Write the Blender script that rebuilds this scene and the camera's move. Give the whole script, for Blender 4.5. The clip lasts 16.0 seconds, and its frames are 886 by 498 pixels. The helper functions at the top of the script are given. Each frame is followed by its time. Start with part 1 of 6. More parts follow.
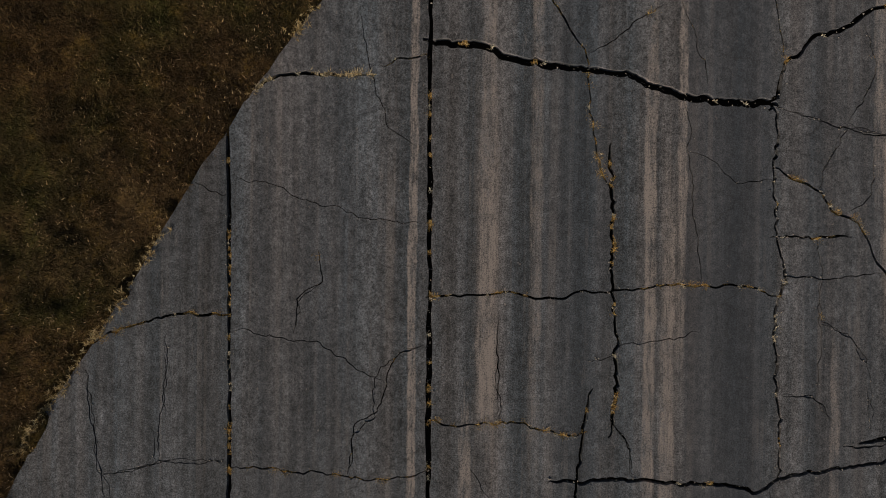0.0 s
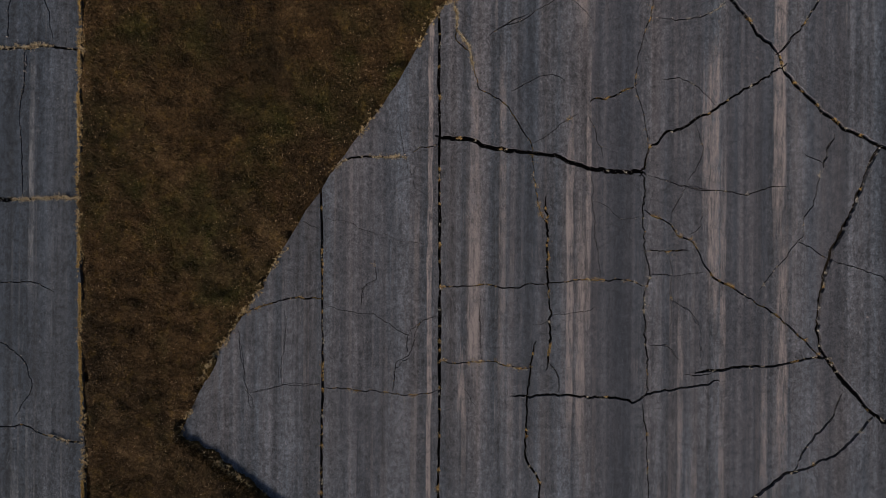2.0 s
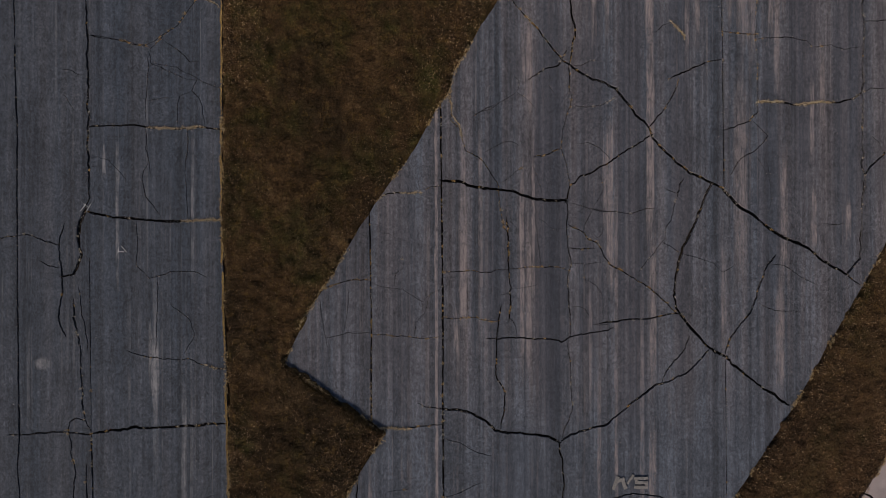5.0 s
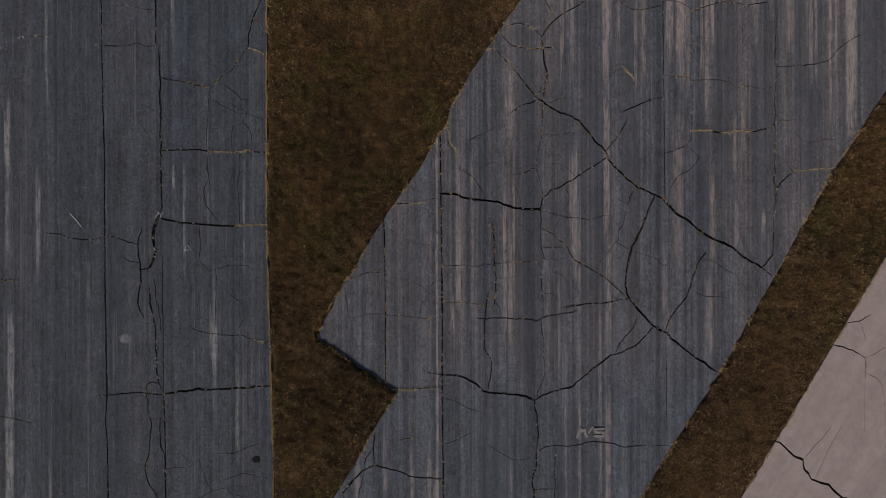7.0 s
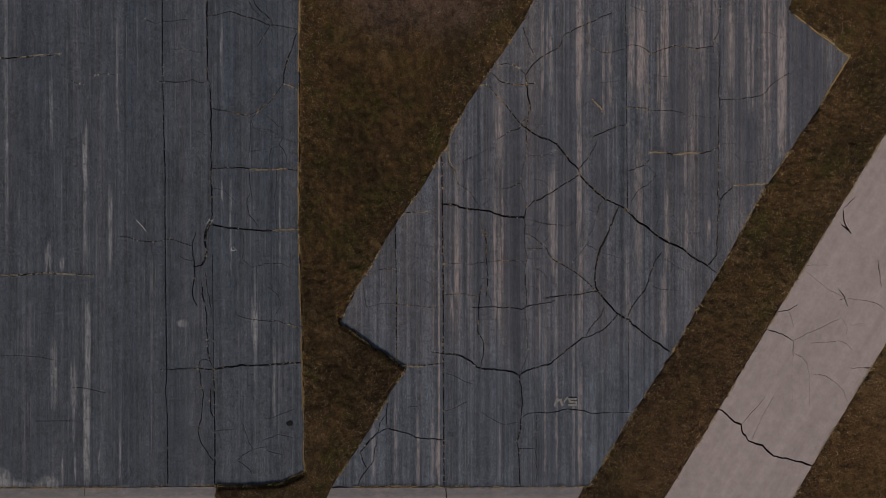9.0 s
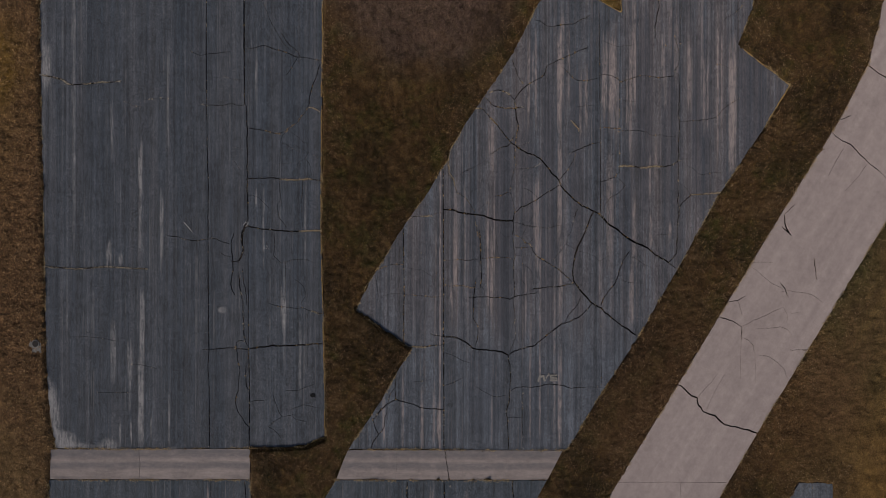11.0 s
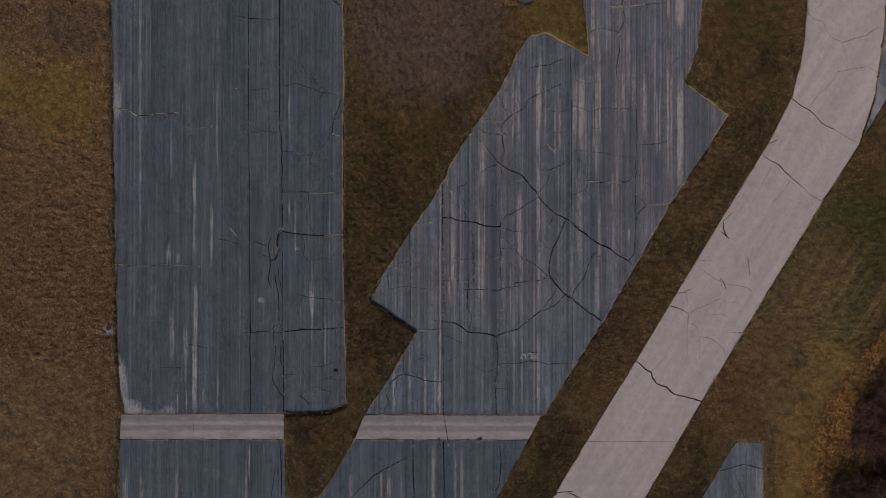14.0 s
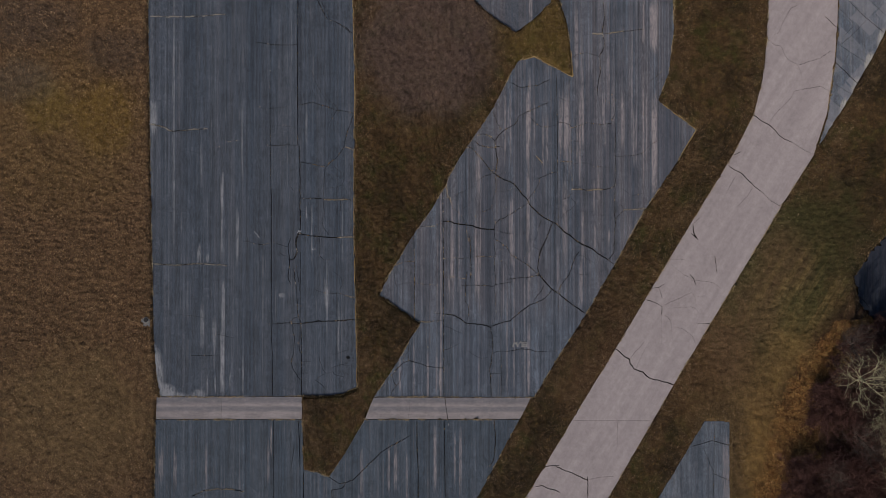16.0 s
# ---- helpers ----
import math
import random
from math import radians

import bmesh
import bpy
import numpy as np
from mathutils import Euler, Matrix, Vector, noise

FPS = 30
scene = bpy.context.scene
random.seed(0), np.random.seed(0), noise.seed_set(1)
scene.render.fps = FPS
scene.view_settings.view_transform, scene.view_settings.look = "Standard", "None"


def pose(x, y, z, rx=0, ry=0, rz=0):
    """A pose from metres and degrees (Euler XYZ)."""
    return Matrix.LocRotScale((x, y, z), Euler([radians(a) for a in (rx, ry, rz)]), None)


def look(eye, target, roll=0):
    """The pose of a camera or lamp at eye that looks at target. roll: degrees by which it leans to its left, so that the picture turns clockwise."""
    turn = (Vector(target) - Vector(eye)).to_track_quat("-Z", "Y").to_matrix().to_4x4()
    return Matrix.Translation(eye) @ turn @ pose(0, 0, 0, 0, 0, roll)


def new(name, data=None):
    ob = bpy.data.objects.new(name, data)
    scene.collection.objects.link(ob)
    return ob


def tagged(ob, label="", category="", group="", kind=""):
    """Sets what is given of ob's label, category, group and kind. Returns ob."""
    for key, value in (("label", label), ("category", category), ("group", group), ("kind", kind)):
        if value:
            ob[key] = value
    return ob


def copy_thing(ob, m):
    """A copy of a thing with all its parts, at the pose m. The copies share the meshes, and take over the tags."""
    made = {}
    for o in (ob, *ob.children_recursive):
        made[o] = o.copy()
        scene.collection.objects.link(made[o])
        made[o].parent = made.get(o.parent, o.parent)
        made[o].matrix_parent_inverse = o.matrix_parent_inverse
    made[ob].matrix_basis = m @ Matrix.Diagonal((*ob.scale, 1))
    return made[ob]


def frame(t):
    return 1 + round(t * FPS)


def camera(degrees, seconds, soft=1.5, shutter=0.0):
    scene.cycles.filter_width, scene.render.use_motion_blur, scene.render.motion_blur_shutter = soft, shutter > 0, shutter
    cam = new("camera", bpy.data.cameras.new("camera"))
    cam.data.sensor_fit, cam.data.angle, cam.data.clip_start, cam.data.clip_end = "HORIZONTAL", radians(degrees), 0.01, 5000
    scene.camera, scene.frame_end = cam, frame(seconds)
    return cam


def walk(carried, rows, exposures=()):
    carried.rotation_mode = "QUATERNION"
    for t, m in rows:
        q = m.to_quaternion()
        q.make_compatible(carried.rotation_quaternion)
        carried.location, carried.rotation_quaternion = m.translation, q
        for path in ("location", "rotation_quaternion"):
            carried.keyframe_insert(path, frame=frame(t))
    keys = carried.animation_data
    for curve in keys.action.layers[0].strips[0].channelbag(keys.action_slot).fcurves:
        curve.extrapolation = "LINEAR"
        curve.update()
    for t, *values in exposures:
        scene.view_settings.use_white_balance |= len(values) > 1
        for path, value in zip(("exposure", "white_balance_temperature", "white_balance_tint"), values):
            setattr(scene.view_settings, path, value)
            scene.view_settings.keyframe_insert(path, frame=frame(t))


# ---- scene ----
from mathutils.geometry import delaunay_2d_cdt

cam = camera(68.0, 16.0, soft=0.7)
PATH = [
    (0, -0.390, 0.136, 12.838, -0.229, -0.767, 0.738),
    (0.5, -0.457, 0.282, 15.073, -0.149, -0.648, 0.692),
    (1, -0.526, 0.423, 17.270, -0.072, -0.539, 0.618),
    (1.5, -0.558, 0.443, 19.513, -0.012, -0.450, 0.528),
    (2, -0.519, 0.403, 21.816, 0.044, -0.391, 0.428),
    (2.5, -0.460, 0.378, 24.167, 0.100, -0.341, 0.305),
    (3, -0.443, 0.343, 26.451, 0.146, -0.292, 0.192),
    (3.5, -0.451, 0.351, 28.755, 0.167, -0.256, 0.082),
    (4, -0.584, 0.400, 31.021, 0.156, -0.223, -0.029),
    (4.2, -0.590, 0.372, 31.950, 0.138, -0.222, -0.066),
    (6.3, -0.596, 0.403, 41.671, -0.090, -0.289, -0.135),
    (6.5, -0.612, 0.393, 42.624, -0.111, -0.291, -0.128),
    (7, -0.618, 0.444, 44.970, -0.152, -0.291, -0.149),
    (7.5, -0.650, 0.530, 47.317, -0.181, -0.276, -0.182),
    (8, -0.633, 0.599, 49.745, -0.200, -0.249, -0.166),
    (8.5, -0.635, 0.638, 52.077, -0.207, -0.205, -0.108),
    (9, -0.619, 0.603, 54.481, -0.209, -0.156, -0.056),
    (9.2, -0.569, 0.633, 55.495, -0.202, -0.139, -0.038),
    (11.3, -0.494, 0.404, 65.485, -0.127, 0.068, 0.146),
    (11.5, -0.494, 0.433, 66.383, -0.118, 0.084, 0.149),
    (12, -0.431, 0.420, 68.724, -0.098, 0.117, 0.152),
    (12.5, -0.262, 0.410, 71.118, -0.062, 0.146, 0.150),
    (13, -0.193, 0.377, 73.446, -0.016, 0.188, 0.132),
    (13.5, -0.138, 0.335, 75.773, 0.034, 0.231, 0.119),
    (14, -0.104, 0.259, 78.105, 0.081, 0.269, 0.101),
    (14.5, -0.069, 0.209, 80.541, 0.126, 0.296, 0.072),
    (15, -0.033, 0.133, 82.943, 0.174, 0.317, 0.025),
    (15.5, -0.036, 0.059, 85.328, 0.222, 0.332, 0.016),
    (16, 0.000, -0.000, 87.719, 0.270, 0.345, 0.000),
]
walk(cam, [(t, pose(x, y, z, rx, ry, rz)) for t, x, y, z, rx, ry, rz in PATH],
     exposures=[(0, -0.50, 7050, 5), (1, -0.38, 6850, 9), (1.5, -0.32, 6400, 10), (2, -0.27, 6400, 12), (2.6, -0.30, 6080, 14), (4, -0.34, 6250, 16), (9, -0.37, 6350, 12), (13, -0.20, 6150, 14), (16, -0.05, 5850, 11)])

# ---- light: a low, slightly veiled sun from the south-south-west and a clear sky ----
SUN_FROM, SUN_HEIGHT = Vector((-0.45, -0.89)).normalized(), radians(27)
world = bpy.data.worlds.new("sky")
scene.world = world
world.use_nodes = True
sky = world.node_tree.nodes.new("ShaderNodeTexSky")
sky.sky_type, sky.sun_disc = "NISHITA", False
sky.sun_elevation, sky.sun_rotation = SUN_HEIGHT, math.atan2(SUN_FROM.x, SUN_FROM.y) % math.tau
back = world.node_tree.nodes["Background"]
world.node_tree.links.new(sky.outputs[0], back.inputs[0])
back.inputs[1].default_value = 0.062
lamp = bpy.data.lights.new("sun", "SUN")
lamp.energy, lamp.angle, lamp.color = 4.0, radians(1.5), (1.0, 0.90, 0.78)
sun = new("sun", lamp)
flat = math.cos(SUN_HEIGHT)
sun.matrix_world = look((SUN_FROM.x * flat * 200, SUN_FROM.y * flat * 200, math.sin(SUN_HEIGHT) * 200), (0, 0, 0))

# ---- materials ----


class Nodes:
    """A small writer of node materials."""

    def __init__(self, name):
        self.mat = bpy.data.materials.new(name)
        self.mat.use_nodes = True
        self.tree = self.mat.node_tree
        self.out = self.tree.nodes["Principled BSDF"]

    def put(self, kind):
        return self.tree.nodes.new(kind)

    def link(self, value, socket):
        if isinstance(value, bpy.types.NodeSocket):
            self.tree.links.new(value, socket)
        else:
            socket.default_value = value

    def math(self, op, a, b=0.0, c=0.0, clamp=False):
        n = self.put("ShaderNodeMath")
        n.operation, n.use_clamp = op, clamp
        for v, s in zip((a, b, c), n.inputs):
            self.link(v, s)
        return n.outputs[0]

    def place(self):
        return self.put("ShaderNodeNewGeometry").outputs["Position"]

    def stretch(self, sx, sy, sz=1.0, shift=0.0, turn=0.0):
        source = self.place()
        if turn:
            spin = self.put("ShaderNodeMapping")
            self.link(source, spin.inputs["Vector"])
            spin.inputs["Rotation"].default_value = (0, 0, turn)
            source = spin.outputs[0]
        n = self.put("ShaderNodeMapping")
        self.link(source, n.inputs["Vector"])
        n.inputs["Scale"].default_value = (sx, sy, sz)
        n.inputs["Location"].default_value = (shift, shift * 0.7, 0)
        return n.outputs[0]

    def noise(self, sx, sy=None, detail=4.0, rough=0.55, shift=0.0, turn=0.0):
        n = self.put("ShaderNodeTexNoise")
        self.link(self.stretch(sx, sx if sy is None else sy, sx, shift, turn), n.inputs["Vector"])
        n.inputs["Scale"].default_value, n.inputs["Detail"].default_value, n.inputs["Roughness"].default_value = 1.0, detail, rough
        return n.outputs["Fac"]

    def span(self, v, lo, hi, a=0.0, b=1.0):
        n = self.put("ShaderNodeMapRange")
        n.clamp = True
        for x, s in zip((v, lo, hi, a, b), n.inputs):
            self.link(x, s)
        return n.outputs[0]

    def mix(self, f, a, b, blend="MIX"):
        n = self.put("ShaderNodeMix")
        n.data_type, n.blend_type = "RGBA", blend
        self.link(f, n.inputs[0])
        for v, s in ((a, n.inputs[6]), (b, n.inputs[7])):
            self.link(v if isinstance(v, bpy.types.NodeSocket) else (*v, 1), s)
        return n.outputs[2]

    def times(self, colour, v):
        """A colour multiplied by a number."""
        n = self.put("ShaderNodeVectorMath")
        n.operation = "SCALE"
        self.link(colour, n.inputs[0])
        self.link(v, n.inputs["Scale"])
        return n.outputs[0]

    def frayed(self):
        """The place, pulled about so that long marks along y fray into threads at their ends and sides."""
        n = self.put("ShaderNodeCombineXYZ")
        self.link(self.math("MULTIPLY_ADD", self.noise(1.5, 0.35, 6, 0.8, 81.0), 0.24, -0.12), n.inputs[0])
        self.link(self.math("MULTIPLY_ADD", self.noise(4.0, 0.12, 5, 0.75, 83.0), 6.0, -3.0), n.inputs[1])
        v = self.put("ShaderNodeVectorMath")
        self.link(self.place(), v.inputs[0])
        self.link(n.outputs[0], v.inputs[1])
        return v.outputs[0]

    def blot(self, cx, cy, rx, ry, where=None):
        """1 in the middle of an upright ellipse, falling to 0 at its rim."""
        n = self.put("ShaderNodeMapping")
        n.vector_type = "TEXTURE"
        self.link(self.place() if where is None else where, n.inputs["Vector"])
        n.inputs["Location"].default_value, n.inputs["Scale"].default_value = (cx, cy, 0), (rx, ry, 1000)
        g = self.put("ShaderNodeTexGradient")
        g.gradient_type = "SPHERICAL"
        self.link(n.outputs[0], g.inputs[0])
        return g.outputs["Fac"]

    def lane(self, cx, cy, rx, ry, where):
        """1 along a narrow upright strip, falling to 0 at its sides and, more slowly, at its ends."""
        n = self.put("ShaderNodeMapping")
        n.vector_type = "TEXTURE"
        self.link(where, n.inputs["Vector"])
        n.inputs["Location"].default_value, n.inputs["Scale"].default_value = (cx, cy, 0), (rx, ry, 1000)
        v = self.put("ShaderNodeVectorMath")
        v.operation = "ABSOLUTE"
        self.link(n.outputs[0], v.inputs[0])
        xyz = self.put("ShaderNodeSeparateXYZ")
        self.link(v.outputs[0], xyz.inputs[0])
        return self.math("MULTIPLY", self.span(xyz.outputs[0], 0.55, 0.95, 1.0, 0.0), self.span(xyz.outputs[1], 0.5, 1.0, 1.0, 0.0))

    def bump(self, height, strength, distance):
        n = self.put("ShaderNodeBump")
        n.inputs["Strength"].default_value, n.inputs["Distance"].default_value = strength, distance
        self.link(height, n.inputs["Height"])
        self.tree.links.new(n.outputs[0], self.out.inputs["Normal"])

    def done(self, colour, rough=0.9, spec=0.25):
        self.link(colour, self.out.inputs["Base Color"])
        self.link(rough, self.out.inputs["Roughness"])
        self.out.inputs["Specular IOR Level"].default_value = spec
        self.out.inputs["Diffuse Roughness"].default_value = 0.3
        return self.mat


def asphalt(name, cool, warm, pale, streaks, gain=1.0, piece=0.09, south=None, ribs=0.6, patched=None):
    """Weathered, paver-striped asphalt: stripes along y, worn pale lines, stone grain, hairline cracks."""
    n = Nodes(name)
    lane = n.noise(0.55, 0.012, 3, 0.6, 3.1)
    tint = n.noise(1.9, 0.03, 4, 0.65, 13.1)
    fine = n.noise(2.2, 0.07, 8, 0.8, 7.7)
    hair = n.noise(9.0, 0.6, 6, 0.8, 1.7)
    dash = n.noise(5.0, 1.0, 8, 0.85, 21.7)
    blotch = n.noise(0.5, 0.35, 8, 0.75, 5.0)
    stripe = n.noise(4.2, 0.018, 1, 0.5, 61.0)
    rib = n.noise(1.7, 0.010, 1, 0.5, 67.0)
    grain = n.noise(34.0, 34.0, 3, 0.8)
    stone = n.noise(7.0, 5.5, 8, 0.9, 2.0)
    warmth = n.span(n.math("MULTIPLY_ADD", tint, 0.6, n.math("MULTIPLY", lane, 0.6)), 0.48, 0.72)
    if south is not None:
        xyz = n.put("ShaderNodeSeparateXYZ")
        n.link(n.place(), xyz.inputs[0])
        lay = n.span(n.math("MULTIPLY_ADD", lane, 5.0, xyz.outputs[1]), south, south + 5.0)
        warmth = n.math("MULTIPLY", warmth, n.math("MULTIPLY_ADD", lay, 0.9, 0.1))
    col = n.mix(warmth, cool, warm)
    light = n.math("MULTIPLY", n.span(fine, 0.34, 0.68, 0.74, 1.30), n.span(hair, 0.34, 0.68, 0.86, 1.15))
    light = n.math("MULTIPLY", light, n.span(blotch, 0.34, 0.66, 0.80, 1.20))
    light = n.math("MULTIPLY", light, n.span(grain, 0.36, 0.66, 0.45, 1.80))
    light = n.math("MULTIPLY", light, n.math("MULTIPLY", n.span(stripe, 0.40, 0.60, 1 - 0.16 * ribs, 1 + 0.17 * ribs), n.span(rib, 0.42, 0.56, 1 - 0.10 * ribs, 1 + 0.11 * ribs)))
    mottle = n.noise(2.6, 1.7, 8, 0.85, 87.0)
    light = n.math("MULTIPLY", light, n.span(mottle, 0.36, 0.66, 0.74, 1.30))
    light = n.math("MULTIPLY", light, n.span(stone, 0.37, 0.66, 0.42, 1.78))
    light = n.math("MULTIPLY", light, n.span(lane, 0.3, 0.7, 0.86, 1.14))
    lot = n.put("ShaderNodeObjectInfo").outputs["Random"]
    light = n.math("MULTIPLY", light, n.span(lot, 0, 1, 1 - piece / 2, 1 + piece / 2))
    col = n.times(col, n.math("MULTIPLY", light, gain * 0.88))
    col = n.mix(n.math("MULTIPLY", n.span(dash, 0.58, 0.70, 0.0, 0.6), n.span(grain, 0.4, 0.62, 0.3, 1.0)), col, pale)
    thread = n.math("MULTIPLY", n.span(n.noise(5.5, 0.035, 2, 0.5, 51.0), 0.57, 0.66), n.span(n.noise(0.4, 0.25, 4, 0.7, 53.0), 0.42, 0.62))
    thread = n.math("MULTIPLY", thread, n.math("MULTIPLY", n.span(dash, 0.36, 0.58, 0.2, 1.0), n.span(grain, 0.38, 0.62, 0.35, 1.0)))
    col = n.mix(n.math("MULTIPLY", thread, 0.5), col, pale)
    chip = n.math("MULTIPLY", n.span(n.noise(7.5, 5.0, 3, 0.7, 43.0), 0.66, 0.71, 0.0, 0.7), n.span(n.noise(0.9, 0.12, 4, 0.7, 45.0), 0.45, 0.6, 0.15, 1.0))
    col = n.mix(chip, col, pale)
    pit = n.math("MULTIPLY", n.span(n.noise(8.0, 4.0, 3, 0.7, 47.0), 0.65, 0.70, 0.0, 0.7), n.span(n.noise(0.8, 0.1, 4, 0.7, 49.0), 0.45, 0.6, 0.1, 1.0))
    col = n.mix(pit, col, (0.020, 0.021, 0.024))
    worn = n.span(dash, 0.35, 0.58, 0.25, 1.0)
    worn = n.math("MULTIPLY", worn, n.span(hair, 0.38, 0.60, 0.2, 1.1))
    worn = n.math("MULTIPLY", worn, n.span(grain, 0.38, 0.62, 0.25, 1.1))
    speck = n.span(n.noise(48.0, 48.0, 2, 0.6, 41.0), 0.64, 0.70, 0.0, 0.55)
    col = n.mix(n.math("MULTIPLY", speck, n.span(blotch, 0.35, 0.6, 0.3, 1.0)), col, pale)
    total, dark_area = 0.0, 0.0
    thready = n.frayed()
    for cx, cy, rx, ry, amount in streaks:
        if amount < 0:
            dark_area = n.math("MULTIPLY_ADD", n.span(n.blot(cx, cy, rx, ry, thready), 0.0, 0.3), -amount, dark_area)
            continue
        if ry > 2.7 * rx:
            strip = n.lane(cx, cy, rx * 0.92, ry, thready)
        else:
            strip = n.span(n.blot(cx, cy, rx, ry), 0.0, 0.45)
        total = n.math("MULTIPLY_ADD", strip, amount * 2.7, total)
    if streaks:
        col = n.mix(n.math("MULTIPLY", dark_area, n.span(grain, 0.38, 0.62, 0.7, 1.0), clamp=True), col, (0.050, 0.056, 0.072))
        scuff = n.span(n.noise(2.3, 0.9, 8, 0.85, 85.0), 0.38, 0.60, 0.15, 1.3)
        col = n.mix(n.math("MULTIPLY", total, n.math("MULTIPLY", worn, scuff), clamp=True), col, pale)
    if patched is not None:
        # oblong repairs of differing age
        for size, shift in ((1.0, 0.0), (0.55, 7.0)):
            lays = n.put("ShaderNodeTexBrick")
            n.link(n.stretch(size, size, 1.0, shift, patched), lays.inputs["Vector"])
            lays.inputs["Color1"].default_value, lays.inputs["Color2"].default_value, lays.inputs["Mortar"].default_value = (0, 0, 0, 1), (1, 1, 1, 1), (0, 0, 0, 1)
            lays.inputs["Scale"].default_value, lays.inputs["Brick Width"].default_value, lays.inputs["Row Height"].default_value = 1.0, 3.6, 1.7
            lays.inputs["Mortar Size"].default_value = 0.02
            age = n.math("MULTIPLY", n.span(lays.outputs["Color"], 0.3, 0.8), n.span(blotch, 0.36, 0.6, 0.55, 0.95))
            col = n.mix(n.math("MULTIPLY", age, 0.6), col, (0.270, 0.250, 0.250))
    # hairline cracks too fine to stand open
    warp = n.put("ShaderNodeTexNoise")
    n.link(n.place(), warp.inputs["Vector"])
    warp.inputs["Scale"].default_value, warp.inputs["Detail"].default_value = 1.1, 8.0
    warp.inputs["Roughness"].default_value = 0.62
    bent = n.put("ShaderNodeVectorMath")
    bent.operation = "MULTIPLY_ADD"
    n.link(warp.outputs["Color"], bent.inputs[0])
    bent.inputs[1].default_value = (0.9, 0.9, 0.0)
    n.link(n.place(), bent.inputs[2])
    cells = n.put("ShaderNodeTexVoronoi")
    cells.feature, cells.voronoi_dimensions = "DISTANCE_TO_EDGE", "2D"
    n.link(bent.outputs[0], cells.inputs["Vector"])
    cells.inputs["Scale"].default_value = 0.42
    line = n.span(cells.outputs["Distance"], 0.004, 0.008, 1.0, 0.0)
    line = n.math("MULTIPLY", line, n.span(n.noise(0.22, 0.16, 3, 0.6, 31.0), 0.50, 0.58, 0.0, 0.28))
    wide = n.put("ShaderNodeTexVoronoi")
    wide.feature, wide.voronoi_dimensions = "DISTANCE_TO_EDGE", "2D"
    n.link(bent.outputs[0], wide.inputs["Vector"])
    wide.inputs["Scale"].default_value = 0.21
    rift = n.span(wide.outputs["Distance"], 0.0025, 0.005, 1.0, 0.0)
    rift = n.math("MULTIPLY", rift, n.span(n.noise(0.13, 0.1, 3, 0.6, 61.0), 0.50, 0.57, 0.0, 0.3))
    col = n.mix(n.math("MAXIMUM", line, rift), col, (0.018, 0.016, 0.015))
    n.bump(n.math("ADD", grain, n.math("MULTIPLY", stone, 0.8)), 0.75, 0.008)
    return n.done(col, n.span(stone, 0.3, 0.7, 0.78, 0.95), 0.3)


def concrete(name, light, dark, along=(0.35, 0.12), turn=0.0, gutters=()):
    n = Nodes(name)
    stain = n.noise(along[0], along[1], 6, 0.7, 4.0, turn)
    cloud = n.noise(1.3, 1.1, 8, 0.8, 2.0)
    grain = n.noise(22.0, 22.0, 4, 0.7)
    col = n.mix(n.span(stain, 0.34, 0.66), light, dark)
    col = n.times(col, n.math("MULTIPLY", n.span(cloud, 0.34, 0.66, 0.86, 1.12), n.span(grain, 0.3, 0.7, 0.88, 1.12)))
    lot = n.put("ShaderNodeObjectInfo").outputs["Random"]
    col = n.times(col, n.span(lot, 0, 1, 0.95, 1.04))
    dirt = n.math("MULTIPLY", n.span(n.noise(0.22, 0.2, 7, 0.8, 91.0), 0.52, 0.68), n.span(n.noise(3.0, 2.6, 7, 0.85, 93.0), 0.42, 0.6, 0.2, 1.0))
    col = n.mix(n.math("MULTIPLY", dirt, 0.5), col, n.times(n.mix(0.0, dark, dark), 0.62))
    if gutters:
        # silt along the shallow drain and along the asphalt's edge
        xyz = n.put("ShaderNodeSeparateXYZ")
        n.link(n.place(), xyz.inputs[0])
        level = n.math("MULTIPLY_ADD", n.noise(0.35, 0.35, 5, 0.7, 23.0), 0.5, n.math("SUBTRACT", xyz.outputs[1], 0.25))
        for middle, half, amount in gutters:
            off = n.math("ABSOLUTE", n.math("SUBTRACT", level, middle))
            silt = n.math("MULTIPLY", n.span(off, half * 0.5, half * 1.3, amount, 0.0), n.span(n.noise(1.1, 2.4, 7, 0.8, 29.0), 0.34, 0.62, 0.35, 1.0))
            col = n.mix(silt, col, (0.150, 0.140, 0.145))
    n.bump(grain, 0.3, 0.004)
    return n.done(col, 0.88, 0.3)


